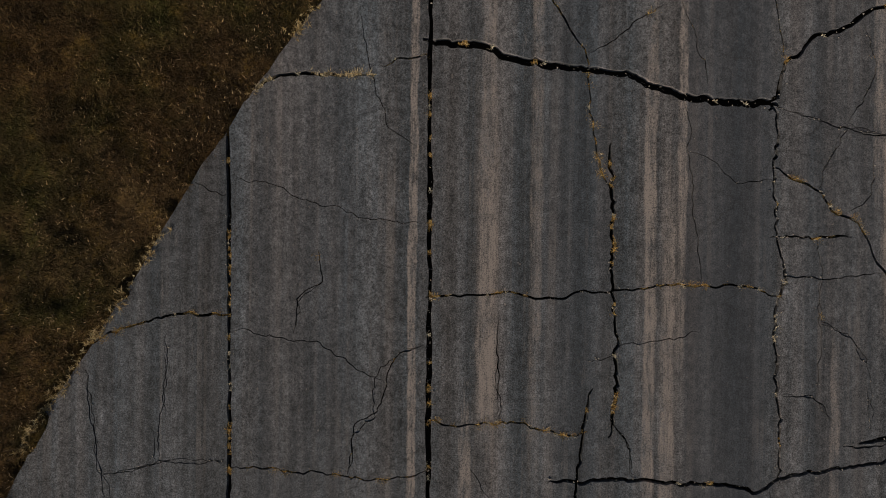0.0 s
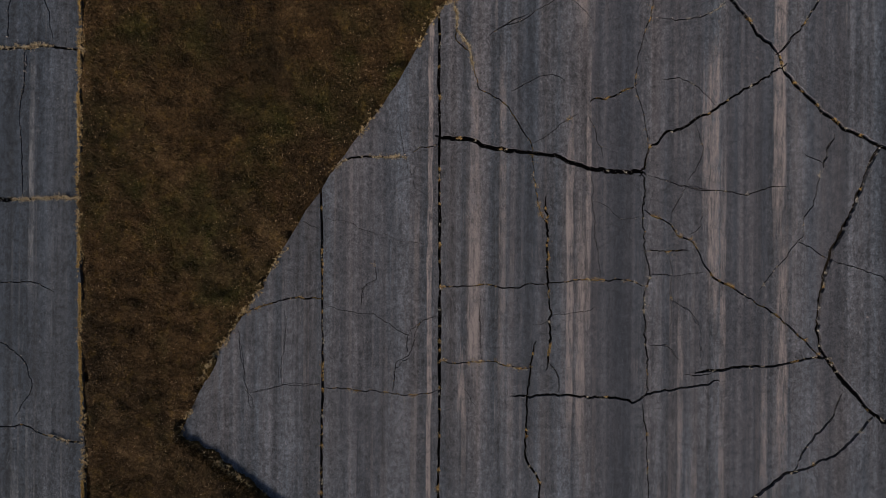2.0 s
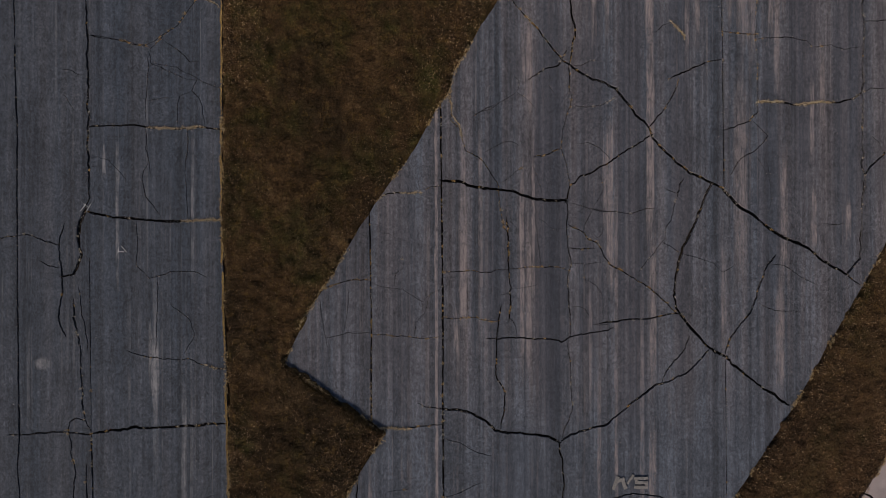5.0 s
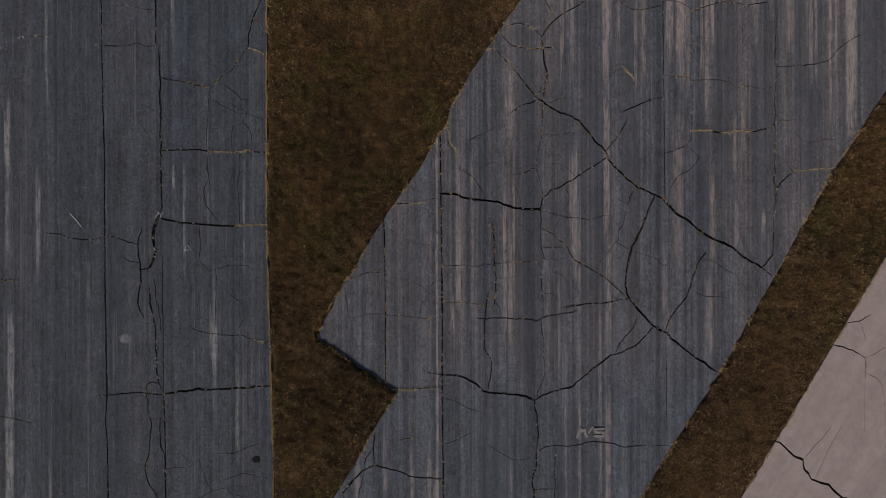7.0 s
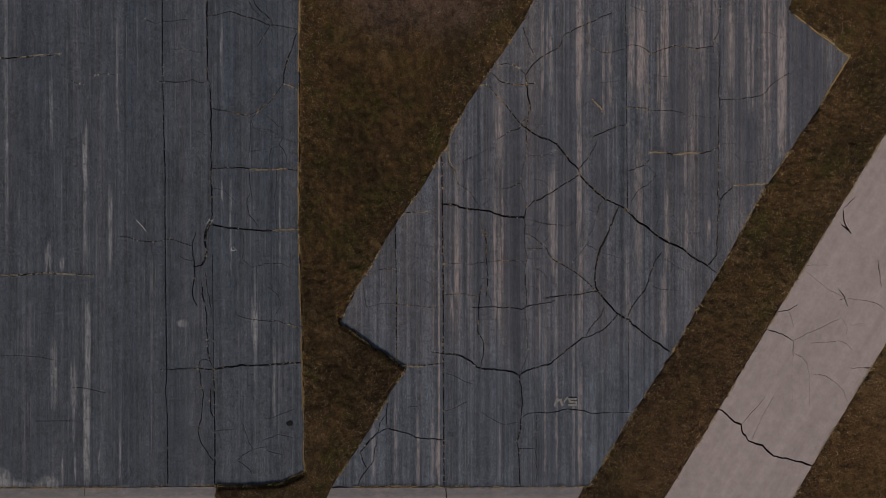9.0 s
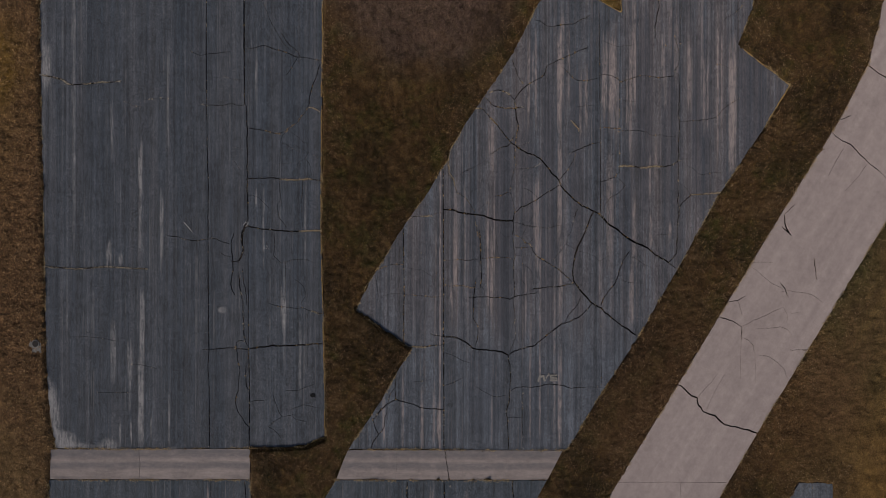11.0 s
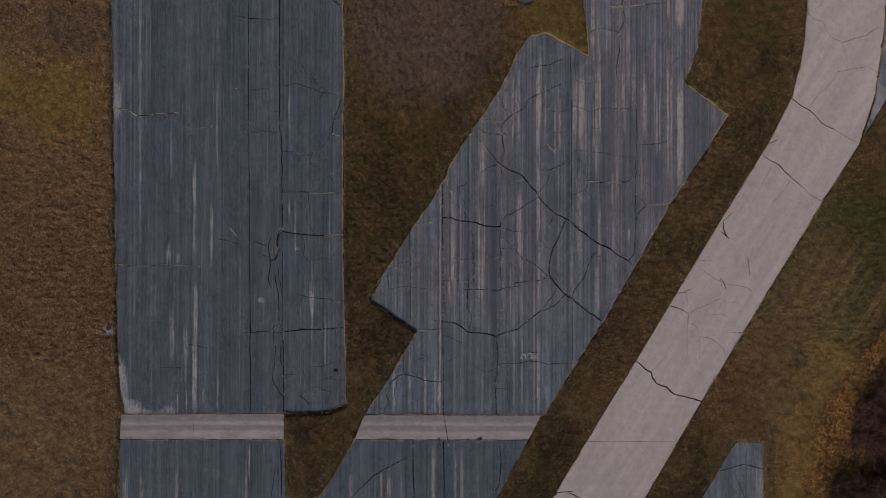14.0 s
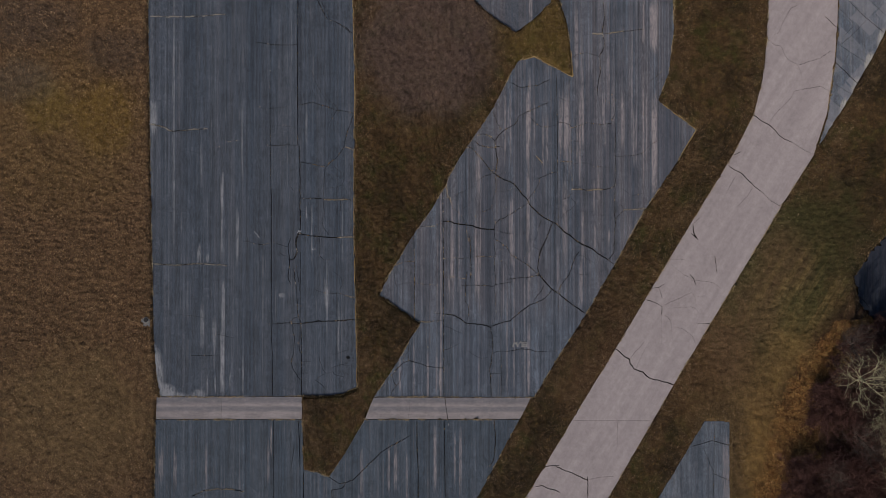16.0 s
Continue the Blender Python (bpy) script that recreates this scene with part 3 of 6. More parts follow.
OUTLINE['south'] = [(-39.00, -22.41), (-19.32, -22.38), (-19.16, -29.09), (-17.43, -29.31), (-15.77, -30.06), (-13.50, -26.67), (-11.01, -22.37), (9.64, -22.34), (4.07, -32.80), (-6.85, -51.47), (-38.56, -51.58), (-39.13, -32.90)]
OUTLINE['band_a'] = [(-38.85, -19.43), (-19.33, -19.33), (-19.40, -22.31), (-38.92, -22.34)]
OUTLINE['band_b'] = [(-9.81, -19.43), (11.19, -19.40), (9.72, -22.26), (-10.94, -22.29)]
OUTLINE['road'] = [(-0.83, -51.44), (10.46, -32.79), (16.86, -22.10), (23.27, -11.56), (27.79, -4.03), (32.69, 4.10), (38.34, 13.29), (40.98, 18.57), (42.12, 23.09), (42.65, 27.99), (42.89, 33.65), (42.97, 67.70), (52.23, 67.66), (52.13, 33.63), (52.04, 29.86), (51.66, 25.34), (50.66, 18.55), (48.85, 12.91), (44.70, 6.36), (38.30, -4.25), (30.39, -17.34), (21.36, -32.91), (10.45, -51.40)]
OUTLINE['northeast'] = [(52.28, 33.78), (53.50, 67.65), (74.52, 67.55), (67.68, 41.14), (58.72, 30.00), (56.76, 26.08), (53.37, 20.21), (49.60, 14.19), (50.81, 18.40), (51.81, 25.34), (52.19, 29.86)]
OUTLINE['southeast'] = [(34.29, -22.52), (37.59, -22.52), (37.57, -32.73), (37.30, -51.31), (17.21, -51.38), (28.12, -32.75)]
OUTLINE['east'] = [(58.56, 2.59), (56.3, -0.30), (54.2, -3.30), (54.8, -6.60), (58.51, -11.53), (83.13, -19.00), (90.68, 1.99), (83.33, 26.03)]
OUTLINE['north'] = [(3.48, 33.97), (5.21, 32.23), (9.14, 29.34), (11.25, 30.85), (13.97, 33.42), (10.51, 40.54), (6.73, 52.68), (-6.89, 52.73)]

CRACKS = []


def crack(field, width, tufts, *points):
    """A crack or joint through a paved field: its mean width, the grass tufts in it (per metre), and its corners."""
    if width > 0.03:
        # run on a little, so that cracks that meet part the paving into pieces
        ends = []
        for (ax, ay), (bx, by) in ((points[0], points[1]), (points[-1], points[-2])):
            reach = (0.08 + 0.5 * width) / max(math.hypot(ax - bx, ay - by), 0.01)
            ends.append((ax + (ax - bx) * reach, ay + (ay - by) * reach))
        points = (ends[0], *points[1:-1], ends[1])
    CRACKS.append((field, width, tufts, points))


crack('middle', 0.087, 0.3, (-0.56, 8.14), (-0.51, 2.74), (-0.46, -1.67), (-0.47, -6.67), (-0.40, -19.26))
crack('middle', 0.081, 0.5, (-4.42, 2.29), (-4.38, 0.04), (-4.34, -2.82), (-4.35, -8.85))
crack('middle', 0.147, 0.3, (-0.51, 4.15), (0.02, 4.09), (0.57, 4.02), (1.24, 3.79), (2.57, 3.65), (3.35, 3.58), (4.36, 3.21), (5.25, 3.08), (6.03, 3.07), (6.23, 3.00))
crack('middle', 0.094, 0.2, (6.21, 3.00), (6.45, 3.46), (6.48, 3.83), (6.97, 4.24), (7.69, 4.58), (8.24, 4.93), (9.89, 5.97), (10.94, 6.66))
crack('middle', 0.059, 0.2, (6.21, 3.00), (6.35, 2.85), (6.36, 2.29), (6.28, 1.63), (6.31, 0.63), (6.51, -0.48), (6.36, -0.99), (6.40, -1.82), (6.36, -2.49), (6.46, -3.38), (6.48, -4.33))
crack('middle', 0.037, 0.8, (-0.45, -0.86), (0.52, -0.80), (0.97, -0.73), (1.52, -0.81), (2.19, -0.85), (2.52, -0.71), (3.19, -0.67), (4.41, -0.56), (5.41, -0.50), (5.98, -0.62), (6.40, -0.78))
crack('middle', 0.070, 0.6, (3.07, 2.11), (3.11, 0.58), (3.14, -0.75), (3.21, -1.74), (3.16, -2.97), (3.09, -3.47))
crack('middle', 0.037, 1.2, (-0.04, 8.55), (0.03, 7.39), (0.54, 6.93), (0.60, 6.46), (0.83, 5.80), (1.49, 5.43), (1.87, 5.06), (2.53, 4.03), (2.59, 3.62), (2.65, 2.79), (2.79, 2.13), (2.95, 1.56), (3.10, 1.40))
crack('middle', 0.070, 0.2, (2.74, -2.73), (2.61, -3.53), (2.51, -4.19), (2.41, -5.02), (2.38, -6.40), (2.90, -7.44), (2.85, -8.60), (2.65, -9.28))
crack('middle', 0.070, 0.1, (2.01, -4.46), (3.35, -4.43), (4.47, -4.47), (5.47, -4.45), (6.09, -4.59), (6.53, -4.34), (6.93, -4.25), (7.82, -4.15), (8.77, -3.94))
crack('middle', 0.037, 0.6, (-0.42, -3.31), (0.56, -3.32), (1.33, -3.34), (2.22, -3.51), (2.56, -3.47))
crack('middle', 0.032, 0.9, (-4.26, -4.23), (-3.51, -4.22), (-2.63, -4.32), (-1.75, -4.43), (-0.81, -4.39), (-0.48, -4.22))
crack('middle', 0.059, 2.5, (-3.95, 3.18), (-3.49, 3.39), (-3.06, 3.46), (-2.73, 3.48), (-1.68, 3.48))
crack('middle', 0.032, 0.8, (-1.41, 3.70), (-1.14, 3.80), (-0.53, 3.88))
crack('middle', 0.043, 1.8, (-7.04, -1.88), (-6.61, -1.65), (-6.12, -1.41), (-5.63, -1.27), (-5.08, -1.21), (-4.40, -1.24))
crack('middle', 0.015, 0.0, (-1.92, 4.70), (-1.74, 3.82), (-1.57, 3.06), (-1.28, 2.45), (-0.73, 2.06))
crack('middle', 0.015, 0.0, (-4.29, 1.47), (-3.58, 1.32), (-3.03, 1.00), (-2.26, 0.90), (-1.70, 0.63), (-0.52, 0.54))
crack('middle', 0.018, 0.0, (-4.31, -1.50), (-3.32, -1.62), (-2.66, -1.75), (-2.22, -2.05), (-1.78, -2.35), (-1.39, -2.48))
crack('middle', 0.018, 0.0, (-7.12, -2.41), (-7.03, -3.28), (-6.80, -4.38), (-6.63, -4.93))
crack('middle', 0.014, 0.0, (-6.77, -4.36), (-5.71, -4.13), (-4.37, -4.09))
crack('middle', 0.018, 0.6, (-5.06, 1.33), (-4.73, 1.19), (-4.45, 1.08))
crack('middle', 0.020, 0.0, (4.52, 3.13), (4.62, 1.71), (4.78, 0.61), (4.83, -0.54))
crack('middle', 0.020, 0.0, (4.62, 2.05), (5.16, 1.83), (5.55, 1.48), (6.28, 1.52))
crack('middle', 0.015, 0.0, (3.20, -1.77), (3.98, -1.68), (4.87, -1.50))
crack('middle', 0.018, 0.0, (2.65, -2.06), (3.20, -1.94))
crack('middle', 0.020, 0.0, (3.13, -3.24), (3.45, -3.74), (3.59, -4.43))
crack('middle', 0.060, 1.0, (6.34, 1.74), (6.84, 1.52), (7.18, 1.25), (7.41, 0.92), (7.80, 0.80), (7.95, 0.69), (8.40, -0.06), (8.69, -0.47), (9.35, -0.90), (10.49, -1.55), (11.44, -2.30), (12.20, -3.01))
crack('middle', 0.043, 0.2, (6.32, 0.40), (6.86, 0.39), (7.75, 0.45))
crack('middle', 0.020, 0.0, (6.48, -0.37), (7.21, -0.44), (7.77, -0.36), (8.44, -0.29))
crack('middle', 0.018, 0.0, (6.26, 2.98), (6.93, 2.80), (7.50, 2.59), (8.45, 2.46))
crack('middle', 0.015, 0.3, (7.72, 2.70), (7.39, 1.98), (7.18, 1.25))
crack('middle', 0.015, 0.0, (7.19, 0.42), (7.24, -1.25), (7.78, -1.47), (8.18, -1.91), (8.25, -2.69), (8.26, -3.36))
crack('middle', 0.015, 0.0, (6.45, -2.68), (7.13, -2.76), (7.47, -3.20))
crack('middle', 0.037, 0.2, (7.82, -3.70), (8.49, -3.65))
crack('middle', 0.018, 0.4, (2.57, 3.90), (3.23, 4.35), (4.05, 4.97))
crack('middle', 0.037, 0.7, (6.55, 8.77), (6.46, 8.21), (6.09, 6.98), (5.95, 5.94), (6.29, 5.00), (6.45, 3.84))
crack('middle', 0.015, 0.0, (-2.51, -0.59), (-3.00, -0.93), (-3.11, -1.59))
crack('middle', 0.015, 0.0, (-0.73, -1.84), (-1.23, -2.12), (-1.50, -2.46), (-1.52, -3.18), (-1.93, -3.57), (-2.03, -4.40))
crack('middle', 0.014, 0.0, (0.87, -1.88), (0.89, -3.30))
crack('middle', 0.014, 0.0, (-5.57, -1.62), (-5.59, -2.83), (-5.71, -3.71), (-5.65, -4.13))
crack('middle', 0.075, 0.2, (14.64, 23.51), (14.72, 18.50), (14.81, 8.17), (14.85, 3.75))
crack('middle', 0.045, 0.4, (6.29, -4.70), (6.46, -6.13), (6.56, -8.33), (6.06, -9.76))
crack('middle', 0.075, 0.0, (14.64, 23.51), (14.72, 18.50), (14.81, 8.17), (14.85, 3.75))
crack('middle', 0.079, 0.3, (6.24, 18.71), (6.38, 18.15), (6.66, 17.31), (7.23, 16.46))
crack('middle', 0.088, 0.3, (6.43, 14.92), (6.85, 15.57), (7.41, 16.09), (7.93, 16.46), (8.49, 16.74), (9.10, 17.12), (9.34, 17.54), (9.57, 18.15), (10.13, 18.43), (10.84, 18.80), (12.01, 19.27), (13.51, 20.02))
crack('middle', 0.079, 2.0, (3.99, 15.53), (4.32, 15.71), (4.79, 15.81), (5.45, 15.62), (5.91, 15.34), (6.38, 14.87))
crack('middle', 0.079, 1.5, (3.71, 14.97), (4.13, 14.40), (4.74, 14.12), (5.44, 14.03), (6.38, 14.08), (7.23, 14.17))
crack('middle', 0.096, 0.3, (6.38, 14.87), (6.48, 14.03), (6.62, 13.09), (6.76, 12.25), (6.66, 11.45), (6.52, 10.66), (6.43, 10.38))
crack('middle', 0.079, 4.0, (2.63, 13.98), (3.38, 13.94), (3.66, 13.56))
crack('middle', 0.096, 1.5, (3.85, 13.38), (4.51, 12.63), (5.12, 11.92), (5.54, 11.36), (6.05, 10.66))
crack('middle', 0.065, 0.3, (6.05, 10.71), (6.29, 11.36))
crack('middle', 0.088, 0.3, (6.01, 10.66), (5.82, 10.38), (5.21, 10.19), (4.65, 9.91), (4.27, 9.63))
crack('middle', 0.045, 0.1, (6.52, 10.33), (7.04, 10.42), (7.69, 10.61), (8.02, 10.61))
crack('middle', 0.135, 0.4, (6.05, 10.66), (6.43, 10.38), (7.08, 10.00), (7.65, 9.67), (8.25, 9.49), (8.96, 9.07), (9.33, 8.64), (9.66, 8.17), (10.13, 7.71), (10.74, 7.05))
crack('middle', 0.135, 0.4, (10.74, 7.05), (10.97, 6.53), (11.54, 5.83), (12.24, 5.13), (12.94, 4.56), (13.65, 4.24), (14.35, 3.91), (14.82, 3.67))
crack('middle', 0.198, 0.4, (14.82, 3.67), (15.29, 3.16), (15.76, 2.64), (16.46, 2.22), (16.79, 1.94))
crack('middle', 0.167, 0.5, (16.79, 1.94), (17.17, 1.61), (17.87, 1.09), (18.58, 0.85), (19.28, 0.53), (19.75, 0.20), (20.22, -0.27), (20.93, -0.70), (21.54, -0.98))
crack('middle', 0.096, 0.4, (21.54, -0.98), (21.77, -1.21), (22.24, -1.59))
crack('middle', 0.065, 0.5, (6.43, 10.33), (6.47, 9.58), (6.43, 8.97))
crack('middle', 0.045, 3.0, (-0.04, 8.60), (0.05, 7.81), (0.43, 7.24), (0.57, 6.45))
crack('middle', 0.038, 0.3, (1.22, 7.57), (1.79, 7.95), (2.35, 8.23))
crack('middle', 0.058, 0.2, (22.00, 21.05), (22.42, 19.74), (22.51, 18.94), (22.33, 18.24), (22.04, 17.68), (22.00, 16.74))
crack('middle', 0.058, 0.2, (22.04, 17.68), (22.42, 17.30), (22.56, 16.55))
crack('middle', 0.103, 0.2, (22.51, 16.55), (22.47, 11.68), (22.43, 7.00), (22.38, 4.89), (22.52, 4.28))
crack('middle', 0.120, 0.1, (22.52, 4.28), (22.38, 3.01), (22.33, 1.37), (22.38, 0.43), (22.24, -0.13), (21.96, -0.51), (21.54, -0.98))
crack('middle', 0.088, 0.2, (22.52, 4.28), (22.80, 4.84), (23.27, 5.26), (23.60, 5.59))
crack('middle', 0.045, 0.2, (23.55, 5.68), (23.27, 6.15), (22.90, 6.53))
crack('middle', 0.112, 4.0, (23.65, 5.63), (24.21, 5.63), (25.15, 5.68), (25.86, 5.77), (26.56, 5.77))
crack('middle', 0.058, 0.8, (10.93, 18.15), (11.30, 17.77), (11.77, 17.40), (12.01, 17.07), (12.57, 16.74), (13.41, 16.70), (14.12, 16.84), (14.63, 17.02))
crack('middle', 0.065, 0.4, (14.73, 17.21), (15.29, 17.30), (15.99, 17.16), (16.46, 16.98), (16.79, 16.60), (17.40, 16.84), (18.10, 17.07), (18.81, 17.30), (19.51, 17.16), (20.45, 17.07), (21.39, 17.16), (22.00, 17.21))
crack('middle', 0.058, 4.0, (12.01, 12.72), (12.38, 12.39), (12.66, 11.92))
crack('middle', 0.030, 0.2, (10.98, 11.92), (11.54, 12.53), (12.01, 12.72))
crack('middle', 0.065, 1.2, (14.87, 12.20), (15.52, 12.15), (16.60, 12.11))
crack('middle', 0.079, 1.2, (11.91, 9.67), (12.71, 9.95), (13.41, 10.33), (14.12, 10.56), (14.73, 10.66))
crack('middle', 0.065, 0.8, (10.74, 7.05), (11.54, 7.94), (12.01, 8.64), (12.33, 9.53))
crack('middle', 0.038, 0.5, (16.65, 16.60), (16.60, 12.15), (16.70, 9.34), (16.65, 7.75))
crack('middle', 0.065, 0.2, (16.65, 7.75), (16.23, 7.33), (15.52, 7.09), (14.87, 6.86))
crack('middle', 0.120, 5.0, (16.74, 8.36), (17.87, 8.36), (19.04, 8.22), (20.22, 8.36), (21.16, 8.40), (21.96, 8.54), (22.38, 8.87))
crack('middle', 0.038, 0.1, (22.52, 8.96), (22.89, 9.10), (23.74, 9.15))
crack('middle', 0.058, 0.2, (22.56, 12.76), (23.74, 12.81), (24.91, 12.90), (25.85, 13.13), (26.32, 13.41), (26.69, 13.88), (27.26, 14.35), (27.96, 14.82), (28.43, 15.10))
crack('middle', 0.030, 0.1, (19.75, 11.36), (20.69, 11.50), (21.39, 11.21), (22.33, 11.40))
crack('middle', 0.030, 0.1, (16.74, 14.96), (17.17, 14.82), (18.34, 14.68))
crack('middle', 0.027, 0.1, (12.48, 14.17), (13.41, 14.26), (14.63, 14.35))
crack('middle', 0.033, 0.1, (23.27, 8.49), (23.88, 8.17), (24.30, 7.70), (24.91, 7.56), (25.85, 7.79), (26.56, 7.84))
crack('middle', 0.030, 0.1, (25.85, 18.24), (26.64, 18.33), (27.49, 17.86), (28.33, 18.15))
crack('middle', 0.030, 0.1, (22.79, 19.18), (21.95, 19.74), (21.15, 20.21))
crack('middle', 0.038, 0.1, (14.91, 20.67), (15.52, 20.39), (16.23, 20.11), (16.79, 20.02), (18.10, 20.21))
crack('middle', 0.135, 0.1, (14.12, 3.95), (13.88, 3.49), (13.65, 2.55), (13.18, 1.61), (12.71, 0.67), (12.38, -0.27), (12.19, -1.20), (12.15, -2.14), (12.29, -2.85), (12.47, -3.13))
crack('middle', 0.088, 0.2, (12.47, -3.13), (12.00, -3.17), (11.30, -3.27), (10.60, -3.45), (9.66, -3.41), (8.95, -3.59), (8.16, -3.64))
crack('middle', 0.144, 0.1, (12.47, -3.13), (12.94, -3.69), (13.41, -4.25), (13.88, -4.82), (14.35, -5.19), (14.92, -5.43))
crack('middle', 0.128, 0.2, (14.92, -5.43), (15.53, -6.04), (16.23, -6.61), (17.17, -7.26), (18.02, -7.88), (18.30, -8.02))
crack('middle', 0.088, 0.1, (17.59, 0.01), (17.17, -0.50), (16.84, -1.44), (16.56, -2.38), (16.23, -3.08), (15.67, -3.79), (15.20, -4.49), (14.92, -5.20))
crack('middle', 0.058, 0.2, (14.92, -5.52), (14.92, -8.95), (14.96, -12.95))
crack('middle', 0.096, 0.1, (13.98, -5.10), (13.51, -5.76), (12.94, -6.18), (12.47, -6.51), (11.77, -6.83), (11.07, -7.07), (10.36, -7.54), (9.66, -8.10), (8.95, -8.71), (8.25, -9.18), (7.31, -9.41), (6.60, -9.64), (6.04, -9.97))
crack('middle', 0.058, 0.1, (12.94, -4.39), (12.57, -5.19), (12.00, -5.75), (11.68, -6.36), (11.39, -6.93))
crack('middle', 0.033, 0.1, (16.79, -2.62), (17.64, -2.95), (19.05, -3.04))
crack('middle', 0.030, 0.1, (17.26, -0.36), (18.11, -0.51), (19.05, -1.21), (19.99, -1.59))
crack('middle', 0.030, 0.1, (20.22, 1.74), (21.63, 1.74))
crack('middle', 0.030, 0.0, (17.17, 5.12), (17.36, 3.95), (17.45, 3.01), (17.26, 2.31))
crack('middle', 0.120, 0.1, (-0.53, -8.27), (0.27, -8.32), (0.97, -8.46), (1.68, -8.84), (2.15, -9.21), (2.38, -9.45), (3.32, -9.59), (4.26, -9.64), (5.20, -9.78), (5.85, -10.07))
crack('middle', 0.058, 0.1, (-1.75, -7.99), (-1.14, -8.18), (-0.62, -8.27))
crack('middle', 0.096, 0.1, (5.85, -10.07), (6.04, -11.29), (6.09, -12.46), (6.04, -13.40), (5.94, -14.57), (5.71, -15.51), (5.76, -16.45), (5.85, -17.86), (5.94, -19.27))
crack('middle', 0.065, 0.1, (6.09, -13.54), (6.60, -13.26), (7.31, -13.17), (8.25, -13.22), (9.19, -13.03), (9.89, -12.89), (10.59, -12.94), (11.30, -13.03), (12.00, -13.27), (13.41, -13.22))
crack('middle', 0.045, 0.1, (13.98, -13.18), (15.01, -13.18))
crack('middle', 0.045, 0.1, (7.26, -13.50), (7.26, -16.46), (7.30, -19.28))
crack('middle', 0.045, 0.0, (5.80, -16.17), (7.21, -16.13))
crack('middle', 0.079, 4.0, (-3.72, -9.30), (-3.01, -9.35), (-2.31, -9.30))
crack('middle', 0.065, 0.8, (-2.31, -9.30), (-1.14, -9.16), (-0.62, -9.12))
crack('middle', 0.065, 0.2, (-5.13, -12.30), (-5.17, -13.38), (-5.13, -14.41))
crack('middle', 0.103, 0.1, (-5.13, -14.46), (-4.43, -14.65), (-3.49, -14.89), (-2.79, -15.22), (-1.85, -15.36), (-0.91, -15.41), (-0.63, -15.41))
crack('middle', 0.103, 0.1, (-5.13, -14.46), (-5.93, -14.88), (-6.54, -15.49), (-7.34, -16.43))
crack('middle', 0.051, 0.1, (-5.88, -14.79), (-5.74, -14.08), (-5.27, -13.38))
crack('middle', 0.079, 0.1, (-7.34, -16.48), (-7.15, -17.13), (-6.78, -17.84), (-7.25, -18.54), (-7.48, -19.11))
crack('middle', 0.058, 0.1, (-6.73, -17.79), (-6.21, -17.14), (-6.07, -15.96), (-5.93, -14.98))
crack('middle', 0.038, 0.2, (-0.44, -13.06), (0.03, -13.01), (0.74, -12.69), (1.44, -12.36))
crack('middle', 0.030, 0.1, (-3.49, -12.77), (-2.31, -12.59))
crack('middle', 0.027, 0.0, (-0.43, -9.87), (0.27, -10.01), (1.21, -10.57), (2.15, -10.81))
crack('middle', 0.030, 0.0, (2.61, -13.16), (3.55, -13.72), (4.72, -14.20), (5.66, -14.01))
crack('middle', 0.051, 0.1, (15.21, 4.49), (15.48, 5.00), (16.02, 5.43), (16.69, 5.85), (17.28, 6.52), (16.96, 6.87), (16.51, 7.30))
crack('middle', 0.033, 0.0, (16.58, 5.40), (16.96, 4.92), (17.15, 4.38))
crack('middle', 0.079, 0.1, (12.62, 4.25), (12.48, 3.85), (12.35, 3.34))
crack('middle', 0.045, 0.1, (11.73, 3.66), (12.05, 3.50), (12.32, 3.34))
crack('middle', 0.038, 0.1, (12.18, 3.04), (12.00, 1.98), (11.67, 1.57), (11.62, 0.91), (11.40, 0.77), (11.99, 0.50), (12.42, 0.24))
crack('middle', 0.033, 0.0, (11.38, 0.72), (10.98, 0.05), (10.25, -0.78))
crack('middle', 0.033, 0.0, (12.64, 0.10), (13.33, -0.08), (14.13, -0.35), (14.80, -0.83), (15.47, -0.43))
crack('middle', 0.030, 0.0, (6.70, 2.86), (7.45, 2.59), (8.12, 2.46), (9.05, 2.40), (9.72, 2.32), (10.39, 2.54), (11.06, 2.59))
crack('middle', 0.045, 0.1, (1.49, 7.78), (1.84, 7.86), (2.24, 8.04), (2.61, 8.36))
crack('middle', 0.027, 0.1, (2.61, 8.36), (3.17, 8.66), (3.60, 8.95))
crack('middle', 0.030, 0.1, (3.44, 9.81), (3.71, 9.52), (3.60, 8.95), (4.11, 8.53), (4.51, 8.12))
crack('middle', 0.027, 0.0, (1.84, 5.72), (2.37, 5.99), (2.91, 6.23), (3.31, 6.25), (3.71, 5.99))
crack('middle', 0.030, 0.1, (5.31, 9.38), (5.53, 9.01), (5.64, 8.74))
crack('middle', 0.033, 0.1, (6.78, 8.15), (7.32, 8.10), (7.99, 8.15), (8.52, 8.34), (8.93, 8.66))
crack('middle', 0.033, 0.1, (6.92, 6.12), (7.45, 6.12), (7.99, 5.91), (8.47, 5.45), (8.65, 5.26))
crack('middle', 0.065, 0.5, (4.59, 5.37), (4.91, 5.50), (5.31, 5.59), (5.71, 5.80), (6.01, 5.96))
crack('middle', 0.045, 0.1, (16.68, 11.83), (17.64, 11.91), (18.72, 11.88), (19.39, 11.70), (19.66, 11.32))
crack('middle', 0.022, 0.1, (4.39, 5.03), (4.50, 4.76), (4.65, 4.51), (4.75, 4.32), (4.76, 3.99), (4.88, 3.86), (4.92, 3.38))
